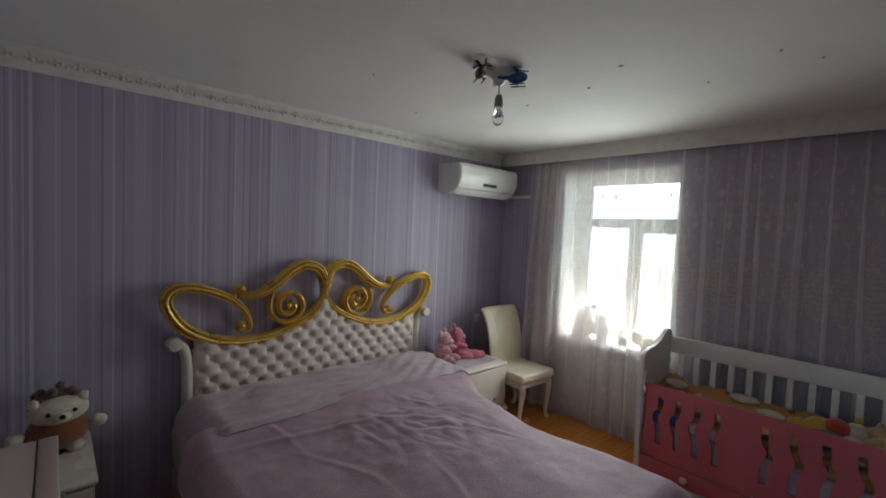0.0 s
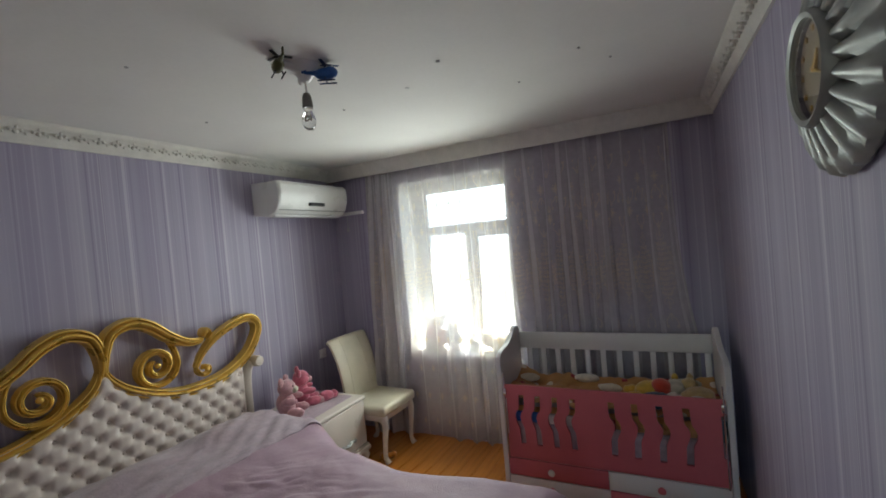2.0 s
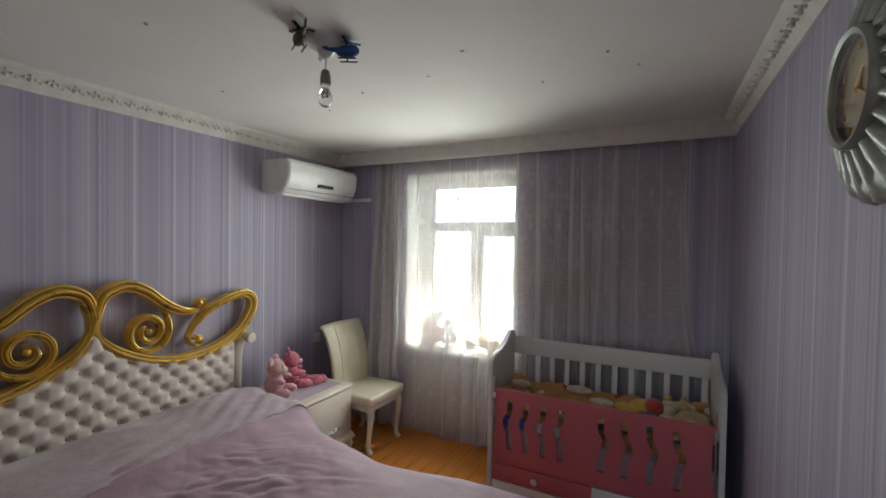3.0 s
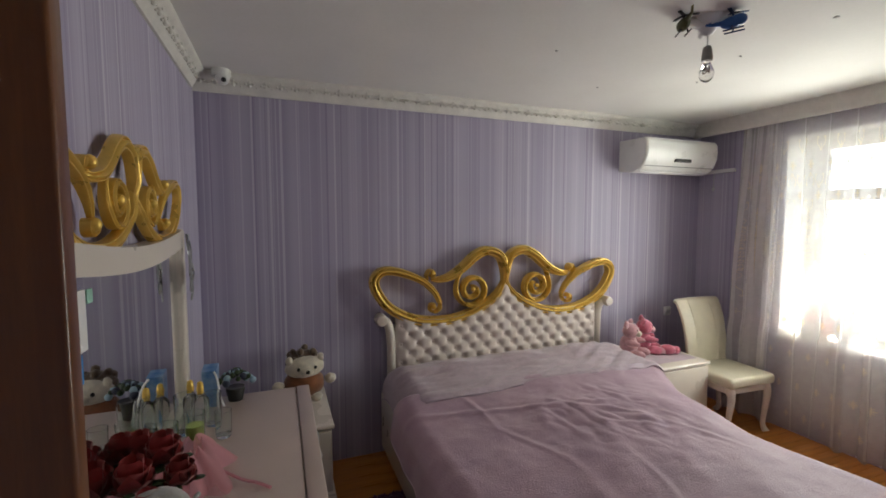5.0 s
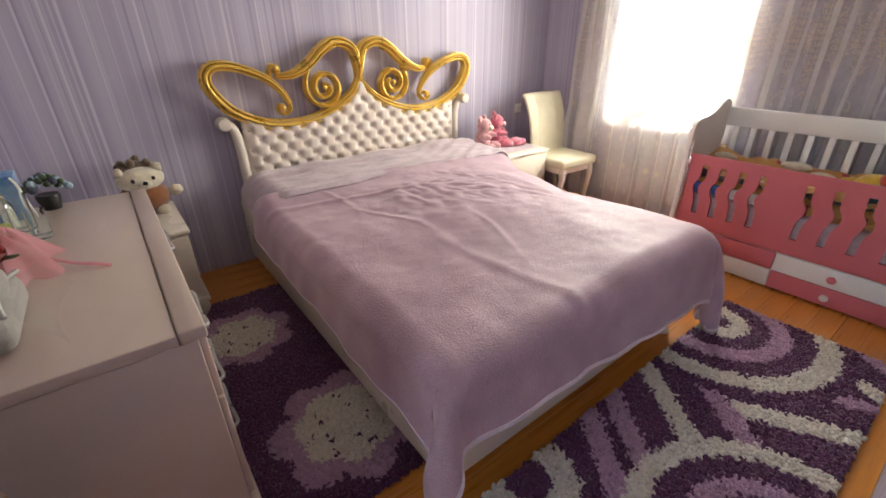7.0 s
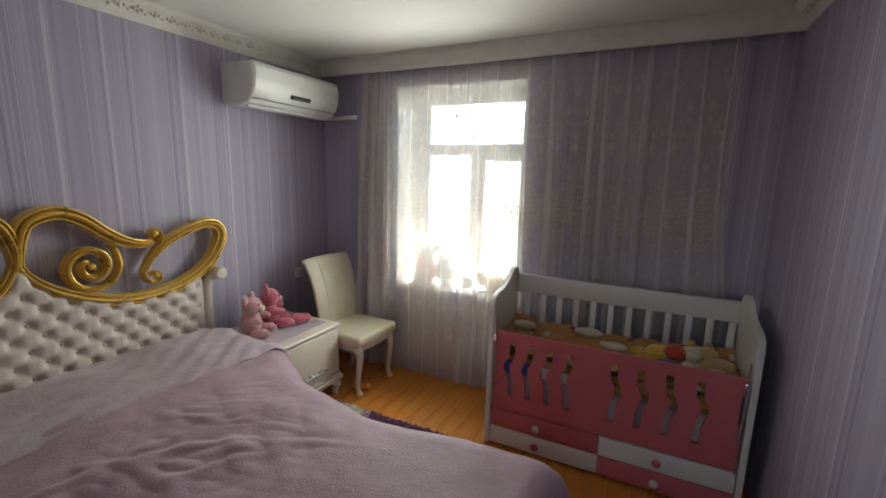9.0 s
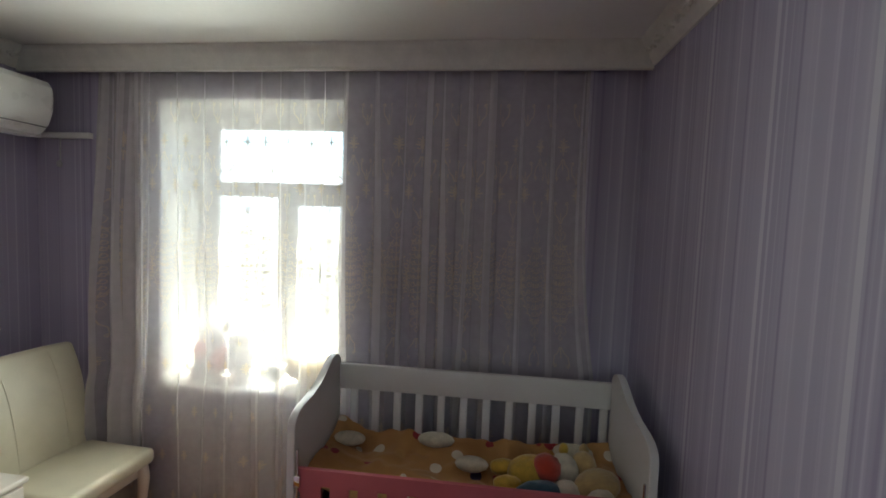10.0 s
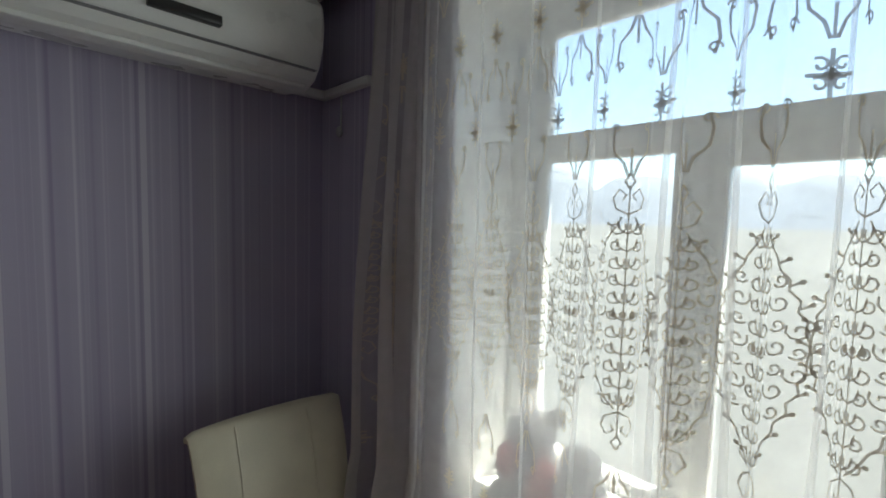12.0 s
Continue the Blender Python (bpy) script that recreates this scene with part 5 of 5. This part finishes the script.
# ---- bedding and toys in the crib ----
def crib_bed(u, v):
    x, y = CX0 + 0.035 + (CX1 - CX0 - 0.07) * u, CY0 + 0.022 + (CY1 - CY0 - 0.048) * v
    rim = max(0, 1 - 7 * min(u, 1 - u)) * 0.04 + max(0, 5 * (v - 0.8)) * 0.05
    return (x, y, 0.615 + rim + 0.035 * wave(x, y, 5.0, 7) + 0.016 * wave(x, y, 2.0, 19))


QUILT = mat("patterned_quilt", (0.50, 0.27, 0.09), 0.9, vary=0.15, scale=9, fine=300, bump=0.5, sheen=0.2, second=(0.42, 0.20, 0.07))
qn, ql = QUILT.node_tree.nodes, QUILT.node_tree.links
vor, qr, qm, qtc = qn.new("ShaderNodeTexVoronoi"), qn.new("ShaderNodeValToRGB"), qn.new("ShaderNodeMix"), qn.new("ShaderNodeTexCoord")
vor.inputs["Scale"].default_value = 11
ql.new(qtc.outputs["Object"], vor.inputs["Vector"])
qr.color_ramp.interpolation = "CONSTANT"
qr.color_ramp.elements[0].color = (1, 1, 1, 1)
qr.color_ramp.elements[1].position, qr.color_ramp.elements[1].color = 0.30, (0, 0, 0, 1)
ql.new(vor.outputs["Distance"], qr.inputs["Fac"])
qm.data_type = "RGBA"
pick = qn.new("ShaderNodeValToRGB")
pick.color_ramp.interpolation = "CONSTANT"
for pos, col in ((0.0, (0.32, 0.03, 0.04, 1)), (0.35, (0.70, 0.62, 0.52, 1)), (0.6, (0.50, 0.27, 0.09, 1)), (0.85, (0.04, 0.03, 0.08, 1))):
    e = pick.color_ramp.elements.new(pos)
    e.color = col
ql.new(vor.outputs["Color"], pick.inputs["Fac"])
ql.new(qr.outputs["Color"], qm.inputs["Factor"])
ql.new(qn["Hue/Saturation/Value"].outputs["Color"], qm.inputs[6])
ql.new(pick.outputs["Color"], qm.inputs[7])
ql.new(qm.outputs[2], qn["Principled BSDF"].inputs["Base Color"])
bm = bmesh.new()
sheet_of(bm, 90, 44, crib_bed)
solo("crib_quilt", bm, QUILT, "brown quilt with red and white patches crumpled in the crib", "quilt")
bm = bmesh.new()
box(bm, CX0 + 0.036, CX1 - 0.036, CY0 + 0.03, CY1 - 0.03, 0.272, 0.475, r=0.02)
solo("crib_mattress", bm, SHEET, "pale mattress in the crib under the quilt", "mattress")
bm = bmesh.new()
sheet_of(bm, 110, 12, lambda u, v: (CX0 + 0.04 + (CX1 - CX0 - 0.08) * u, CY0 + 0.05 + 0.012 * wave(u * 30, v * 2, 3) - 0.015 * math.sin(math.pi * v), 0.477 + 0.10 * v + 0.012 * wave(u * 14, v, 1) * v))
sol = solo("folded_quilt", bm, QUILT, "patterned quilt edge folded over the crib mattress", "quilt").modifiers.new("thick", "SOLIDIFY")
sol.thickness, sol.offset = 0.02, -1
for x, m, lab in ((1.875, (0.04, 0.10, 0.42), "bright blue"), (1.975, (0.05, 0.16, 0.50), "bright blue"), (2.09, (0.70, 0.68, 0.66), "white"), (2.20, (0.66, 0.62, 0.6), "white"), (2.42, (0.30, 0.03, 0.04), "dark red"), (2.67, (0.05, 0.06, 0.12), "navy"), (2.80, (0.05, 0.10, 0.20), "navy"), (2.985, (0.03, 0.12, 0.17), "dark teal")):
    bm = bmesh.new()
    box(bm, x - 0.035, x + 0.035, CY0 + 0.024, CY0 + 0.04, 0.478, 0.545 if lab != "dark teal" else 0.60, r=0.007, seg=3)
    solo("folded_cloth", bm, mat("crib_cloth", m, 0.9, vary=0.15, scale=20, fine=200, bump=0.4), lab + " folded cloth tucked behind the crib panel", "cloth", group="cloths in the crib")
soft_toy("soft_toy", (2.66, -0.40, 0.60), 0.1, [((0, 0, 0.06), (0.085, 0.06, 0.055), 0), ((0.11, 0.0, 0.075), (0.05, 0.055, 0.05), 2), ((-0.09, -0.05, 0.045), (0.05, 0.03, 0.028), 0), ((-0.09, 0.05, 0.045), (0.05, 0.03, 0.028), 0), ((0.045, -0.02, 0.09), (0.05, 0.05, 0.045), 1), ((0.12, 0.05, 0.12), (0.018, 0.016, 0.02), 0)], [YELLOW_FUR, RED_FUR, WHITE_FUR], "yellow plush bear in a red top lying in the crib", 1.15)
soft_toy("soft_toy", (2.68, -0.52, 0.60), 0.2, [((0, 0, 0.055), (0.10, 0.05, 0.05), 0), ((0.1, 0, 0.06), (0.05, 0.045, 0.045), 1)], [TEAL_FUR, WHITE_FUR], "dark teal plush toy lying in the crib")
soft_toy("soft_toy", (2.90, -0.45, 0.61), 0.6, [((0, 0, 0.06), (0.10, 0.07, 0.055), 0), ((0.02, 0.09, 0.09), (0.05, 0.05, 0.05), 0), ((-0.06, -0.07, 0.06), (0.06, 0.04, 0.035), 1), ((0.05, 0.12, 0.13), (0.018, 0.02, 0.025), 0)], [plush("sand_plush", (0.58, 0.40, 0.17)), WHITE_FUR], "sand coloured plush dog lying in the crib")
for x, y, r in ((2.42, -0.36, 0.07), (1.86, -0.25, 0.075), (2.25, -0.19, 0.085), (2.86, -0.19, 0.09)):
    bm = bmesh.new()
    ball(bm, (x, y, 0.655), (r, r * 0.6, 0.028), seg=16, rings=8)
    solo("cloth_bumper", bm, WHITE_FUR, "small white padded cloth on the crib quilt", "cloth", group="white cloths in the crib")

# ---- things on the dresser ----
TOP = 0.806
CLEAR = glass("clear_tumbler_glass", (0.93, 0.97, 0.95))
LIME = mat("lime_candle_wax", (0.50, 0.62, 0.14), 0.4)
for x, y, r, h, lime in ((1.12, -3.92, 0.035, 0.115, 1), (1.20, -3.99, 0.036, 0.12, 1), (1.02, -3.97, 0.036, 0.15, 0), (0.98, -3.88, 0.032, 0.13, 0), (1.10, -3.83, 0.03, 0.10, 0)):
    t = thing("tumbler", (x, y, TOP), "clear glass tumbler " + ("with lime green wax" if lime else "standing empty") + " on the dresser", "glass", "glasses on the dresser")
    bm = bmesh.new()
    lathe(bm, (x, y, TOP), [(r * 0.8, 0), (r * 0.9, 0.01), (r, h), (r * 0.93, h), (r * 0.82, 0.014), (0.001, 0.013)], 20)
    part("cup", bm, CLEAR, t)
    if lime:
        bm = bmesh.new()
        lathe(bm, (x, y, TOP + 0.015), [(r * 0.78, 0), (r * 0.84, h * 0.5), (0.001, h * 0.5)], 16)
        part("wax", bm, LIME, t, "lime green wax")
for x, y in ((0.93, -3.93), (0.90, -3.97)):
    t = thing("perfume_bottle", (x, y, TOP), "faceted glass perfume bottle with a gold cap", "bottle", "bottles on the dresser")
    bm = bmesh.new()
    lathe(bm, (x, y, TOP), [(0.025, 0), (0.03, 0.01), (0.03, 0.09), (0.018, 0.105), (0.01, 0.115)], 8)
    part("bottle", bm, CLEAR, t)
    bm = bmesh.new()
    lathe(bm, (x, y, TOP + 0.115), [(0.012, 0), (0.014, 0.02), (0.01, 0.045), (0.002, 0.05)], 12)
    part("cap", bm, GOLD, t)
RED_PETAL, GREEN_LEAF, CREAM_PETAL = mat("dark_red_petal", (0.33, 0.012, 0.012), 0.6, vary=0.25, sheen=0.3), mat("dark_leaf", (0.03, 0.06, 0.02), 0.5), mat("cream_petal", (0.70, 0.62, 0.48), 0.6)


def rose(bm, c, r, mi=0):
    c = Vector(c)
    for ring, n, rr, tilt in ((0, 3, 0.35, 0.15), (1, 5, 0.62, 0.5), (2, 7, 0.95, 0.95)):
        for k in range(n):
            a = 2 * math.pi * k / n + ring * 0.7
            m = Matrix.Translation(c) @ Matrix.Rotation(a, 4, "Z") @ Matrix.Rotation(tilt, 4, "Y")
            vs = sheet_of(bm, 4, 4, lambda u, v: m @ Vector((r * 0.28 * rr + r * 0.12 * math.sin(math.pi * v), (v - 0.5) * r * 1.1 * math.sin(math.pi * (0.25 + 0.6 * u)), r * (0.95 * u - 0.3) * (1.1 - 0.2 * ring))), mi)


for (x, y, z), r, m, lab in (((1.50, -3.93, TOP + 0.17), 0.06, RED_PETAL, "dark red cloth rose in a bunch"), ((1.58, -3.98, TOP + 0.15), 0.06, RED_PETAL, "dark red cloth rose in a bunch"), ((1.44, -4.0, TOP + 0.16), 0.055, RED_PETAL, "dark red cloth rose in a bunch"), ((1.56, -3.88, TOP + 0.13), 0.05, RED_PETAL, "dark red cloth rose in a bunch"), ((1.66, -3.93, TOP + 0.11), 0.05, RED_PETAL, "bright red cloth rose in a bunch"), ((1.72, -3.90, TOP + 0.135), 0.03, CREAM_PETAL, "small cream cloth flower on the bunch")):
    t = thing("cloth_rose", (x, y, TOP), lab, "artificial flower", "cloth flowers on the dresser")
    bm = bmesh.new()
    rose(bm, (x, y, z), r * 1.35)
    part("petals", bm, m, t)
    bm = bmesh.new()
    sweep(bm, [(x, y, z - r * 0.2), (x + 0.01, y, TOP)], 0.003, 6)
    for k in range(4):
        a = k * 1.6
        ball(bm, (x + r * 0.8 * math.cos(a), y + r * 0.8 * math.sin(a), z - r * 0.35), (r * 0.4, r * 0.25, 0.004), Matrix.Rotation(a, 4, "Z"), seg=8, rings=5)
    part("leaves", bm, GREEN_LEAF, t)
TULLE = sheer("pink_tulle", (0.80, 0.42, 0.47), 0.75)
bm = bmesh.new()


def tulle_place(u, v):
    a = u * 2 * math.pi
    r = (0.04 + 0.10 * v) * (1 + 0.25 * math.sin(7 * a) * v)
    return (1.38 + 1.25 * r * math.cos(a), -3.885 + 0.75 * r * math.sin(a), TOP + 0.003 + 0.115 * (1 - v ** 1.5) + 0.012 * math.sin(9 * a) * (1 - v) + 0.01 * (1 + math.sin(5 * a)) * v)


sheet_of(bm, 60, 10, tulle_place)
bm_ribbon = smooth_line([(1.40, -3.80, TOP + 0.03), (1.44, -3.74, TOP + 0.012), (1.46, -3.70, TOP + 0.006), (1.50, -3.66, TOP + 0.005)], 5)
sweep(bm, bm_ribbon, 0.005, 6)
solo("tulle_bundle", bm, TULLE, "bundle of pink tulle with a ribbon on the dresser", "tulle")
FOIL = mat("grey_velvet", (0.34, 0.32, 0.30), 0.55, vary=0.15, scale=16, bump=0.4, sheen=0.6)
basket = thing("gift_basket", (1.72, -3.90, TOP), "padded silver grey gift box wrapped in clear film", "gift box")
bm = bmesh.new()
box(bm, 1.58, 1.86, -4.0, -3.83, TOP, TOP + 0.085, r=0.03, seg=4)
part("box", bm, FOIL, basket)
bm = bmesh.new()
vs = ball(bm, (1.70, -3.92, TOP + 0.10), (0.135, 0.085, 0.05), seg=28, rings=16)
for v in bm.verts:
    v.co.z += 0.008 * math.sin(v.co.x * 50) + 0.01 * wave(v.co.x, v.co.y, v.co.z, 14)
part("lid", bm, FOIL, basket, "puffed grey velvet lid")
bm = bmesh.new()
for k in range(26):
    t = k / 25
    ball(bm, (1.60 + 0.25 * t, -3.833 - 0.02 * math.sin(math.pi * t), TOP + 0.088 + 0.008 * math.sin(math.pi * t)), 0.0065, seg=7, rings=5)
part("trim", bm, SILVER, basket, "beaded silver trim")
FILM = sheer("clear_film", (0.88, 0.88, 0.86), 0.12)
bm = bmesh.new()
sheet_of(bm, 30, 14, lambda u, v: (1.56 + 0.33 * u, -3.80 + 0.055 * v - 0.03 * math.sin(3 * u) + 0.006 * wave(u * 5, v * 3), TOP + 0.004 + 0.085 * (1 - v) * (0.8 + 0.2 * math.sin(4 * u + 1) ** 2) + 0.006 * abs(wave(u * 6, v * 5, 4))))
part("film", bm, FILM, basket, "crumpled clear film")
bag = thing("gift_bag", (0.80, -3.90, TOP), "small blue paper gift bag with a dark floral posy", "gift bag")
bm = bmesh.new()
prism(bm, [(0.70, TOP), (0.76, TOP), (0.77, TOP + 0.15), (0.695, TOP + 0.16)], "y", -3.95, -3.89)
part("bag", bm, mat("blue_paper", (0.05, 0.20, 0.50), 0.4, vary=0.2, second=(0.4, 0.55, 0.7), scale=18), bag, smooth=30)
bm = bmesh.new()
sweep(bm, smooth_line([(0.772, -3.90, TOP + 0.145), (0.80, -3.885, TOP + 0.12), (0.835, -3.87, TOP + 0.05), (0.82, -3.86, TOP + 0.006)], 5), 0.005, 6)
part("strap", bm, WHITE_WOOD, bag)
posy = thing("flower_pot", (0.77, -3.80, TOP), "dark pot with a posy of pale blue and white flowers", "flower pot")
bm = bmesh.new()
lathe(bm, (0.75, -3.82, TOP), [(0.03, 0), (0.04, 0.05), (0.038, 0.06), (0.001, 0.055)], 16)
part("pot", bm, BLACK, posy)
bm = bmesh.new()
rng = random.Random(4)
for k in range(44):
    a, b = rng.uniform(0, 6.28), rng.uniform(0, 1.3)
    c = (0.75 + 0.055 * math.sin(b) * math.cos(a), -3.82 + 0.078 * math.sin(b) * math.sin(a), TOP + 0.055 + 0.075 * math.cos(b))
    ball(bm, c, rng.uniform(0.010, 0.017), seg=7, rings=5, mi=k % 3)
part("blooms", bm, [mat("pale_blue_bloom", (0.35, 0.50, 0.60), 0.7), GREEN_LEAF, mat("dark_bloom", (0.05, 0.06, 0.10), 0.7)], posy)
# cards and ribbons on the mirror
bm = bmesh.new()
sweep(bm, smooth_line([(0.80, -3.975, 1.56), (0.79, -3.965, 1.48), (0.805, -3.97, 1.40), (0.785, -3.965, 1.33), (0.80, -3.97, 1.28)], 5), 0.004, 6)
sweep(bm, smooth_line([(0.82, -3.975, 1.56), (0.83, -3.965, 1.46), (0.815, -3.965, 1.36)], 5), 0.005, 6)
ball(bm, (0.80, -3.962, 1.40), (0.022, 0.008, 0.04), seg=10, rings=7)
ball(bm, (0.815, -3.965, 1.34), (0.018, 0.006, 0.03), seg=10, rings=7)
solo("bead_necklace", bm, SILVER, "silver bead strings hanging on the mirror frame", "necklace")
solo("paper_card", boxed(1.685, 1.757, -4.0215, -4.0195, 1.33, 1.465), WHITE_WOOD, "white paper card stuck on the mirror", "card", smooth=False)
solo("sticker", boxed(1.645, 1.675, -4.0215, -4.0195, 1.43, 1.462), mat("mint_paper", (0.35, 0.65, 0.50), 0.6), "small mint green sticker on the mirror", "sticker", smooth=False)

solo("sticker", boxed(1.715, 1.765, -4.0215, -4.0195, 1.262, 1.325), mat("blue_sticker", (0.03, 0.25, 0.60), 0.5), "bright blue sticker on the mirror", "sticker", smooth=False)
solo("sticker", boxed(1.74, 1.775, -4.0215, -4.0195, 1.205, 1.25), mat("pink_sticker", (0.70, 0.20, 0.28), 0.5), "pink sticker on the mirror", "sticker", smooth=False)

# small orange thing by the chair
soft_toy("soft_toy", (0.70, -0.485, 0.0), 0.4, [((0, 0, 0.026), (0.06, 0.032, 0.026), 0), ((0.05, 0.01, 0.03), (0.028, 0.028, 0.026), 0)], [plush("orange_plush", (0.75, 0.28, 0.03))], "small orange plush toy on the floor by the chair")

# ---- rugs: shaggy tufts ----
PURPLE, LILAC, IVORY = (0.095, 0.018, 0.078), (0.43, 0.25, 0.37), (0.66, 0.60, 0.52)
PILE = pile_material("shag_pile")


def flower(x, y, cx, cy, r):
    d, a = math.hypot(x - cx, y - cy), math.atan2(y - cy, x - cx)
    petal = r * (0.76 + 0.26 * abs(math.cos(3.5 * a)) ** 0.6)
    if d > petal:
        return None
    core = 0.68 * r * (0.84 + 0.18 * abs(math.cos(3.5 * a + 0.5)) ** 0.6)
    if d > core:
        return LILAC
    if (0.30 < d / r < 0.33 and math.sin(5 * a + 1) > 0.3) or (0.50 < d / r < 0.525 and math.sin(7 * a) > 0.5):
        return PURPLE
    return IVORY


def bedside_colour(flowers):
    def f(x, y):
        for q in flowers:
            c = flower(x, y, *q)
            if c:
                return c
        return PURPLE
    return f


# rings round a centre: (outer radius, colour) from the middle out
RINGS = [
    ((3.05, -2.36), [(0.08, PURPLE), (0.16, IVORY), (0.235, PURPLE), (0.30, LILAC), (0.385, PURPLE), (0.465, IVORY)]),
    ((2.37, -1.24), [(0.07, PURPLE), (0.155, IVORY), (0.25, PURPLE), (0.34, LILAC), (0.435, PURPLE), (0.53, IVORY), (0.60, PURPLE)]),
    ((2.385, -2.735), [(0.08, PURPLE), (0.18, IVORY), (0.24, PURPLE)]),
]


def arc_colour(x, y):
    for (cx, cy), bands in RINGS:
        d = math.hypot(x - cx, y - cy)
        for r, c in bands:
            if d < r:
                return c
    if 0.62 * x + 0.78 * y > 0.245:
        if y > -1.36:
            d = 0.55 * x + 0.83 * y
            return IVORY if abs(d - 0.604) < 0.042 else LILAC if abs(d - 0.80) < 0.04 else PURPLE
        d = 0.87 * y - 0.48 * x
        return IVORY if abs(d + 2.878) < 0.045 else LILAC if abs(d + 2.66) < 0.035 else PURPLE
    d = 0.62 * x + 0.78 * y
    for c, colour in ((-0.362, LILAC), (-0.233, LILAC), (-0.012, IVORY), (0.2, LILAC), (-0.58, IVORY), (-0.75, LILAC)):
        if abs(d - c) < 0.042:
            return colour
    return PURPLE


def rug(x0, x1, y0, y1, colour, label, step=0.0105):
    rnd = random.Random(int(x0 * 100 + y0 * 10))
    bm = bmesh.new()
    box(bm, x0 + 0.01, x1 - 0.01, y0 + 0.01, y1 - 0.01, 0.0005, 0.008)
    base = solo("rug", bm, mat("rug_backing", PURPLE, 0.95), label, "rug")
    verts, faces, cols = [], [], []
    nx, ny = int((x1 - x0) / step), int((y1 - y0) / step)
    for i in range(nx):
        for j in range(ny):
            x, y = x0 + (i + rnd.random()) * step, y0 + (j + rnd.random()) * step
            c = Vector(colour(x + rnd.gauss(0, 0.005), y + rnd.gauss(0, 0.005))) * rnd.uniform(0.88, 1.1)
            h, w, a = rnd.uniform(0.018, 0.026), rnd.uniform(0.012, 0.0165), rnd.uniform(0, 2.1)
            lx, ly = rnd.gauss(0, 0.005), rnd.gauss(0, 0.005)
            b = len(verts)
            for q in range(3):
                verts.append((x + w * math.cos(a + 2.094 * q), y + w * math.sin(a + 2.094 * q), 0.006))
            for q in range(3):
                verts.append((x + lx + 0.72 * w * math.cos(a + 2.094 * q), y + ly + 0.72 * w * math.sin(a + 2.094 * q), 0.006 + h * 0.7))
            verts.append((x + 1.6 * lx, y + 1.6 * ly, 0.006 + h))
            cols += [(*c, 1)] * 7
            for q in range(3):
                r = (q + 1) % 3
                faces += [(b + q, b + r, b + 3 + r, b + 3 + q), (b + 3 + q, b + 3 + r, b + 6)]
    me = bpy.data.meshes.new("pile")
    me.from_pydata(verts, [], faces)
    at = me.color_attributes.new("pile", "FLOAT_COLOR", "POINT")
    at.data.foreach_set("color", np.array(cols, dtype=np.float32).ravel())
    me.materials.append(PILE)
    me.polygons.foreach_set("use_smooth", [True] * len(me.polygons))
    pile = new("pile", me)
    pile.parent = base
    tagged(pile, kind="stuff")


rug(0.50, 2.10, -3.52, -2.80, bedside_colour([(1.76, -3.12, 0.29), (0.92, -3.30, 0.25), (1.3, -2.8, 0.15)]), "purple shaggy rug with lilac and white flowers beside the bed")
rug(2.335, 3.05, -2.93, -0.985, arc_colour, "purple shaggy rug with white and lilac arcs")
rug(0.66, 1.75, -1.20, -0.70, bedside_colour([(0.82, -0.82, 0.20), (1.5, -1.1, 0.2)]), "purple shaggy rug with white flowers under the bed's edge")

# ---- floor boards, as pieces ----
BOARD_W = 0.112
board = None
for k in range(int(W / BOARD_W) + 1):
    x = k * BOARD_W
    if board is None:
        board = mesh_of("board", boxed(0.0008, BOARD_W - 0.0008, -5.9, -0.002, -0.021, -0.0004, r=0.0015, seg=1), PINE)
    ob = new("board", board)
    ob.location = (x if x + BOARD_W < W else W - BOARD_W, 0, 0)
    if x + BOARD_W >= W:
        ob.location.z = -0.0006
    ob.parent = floor
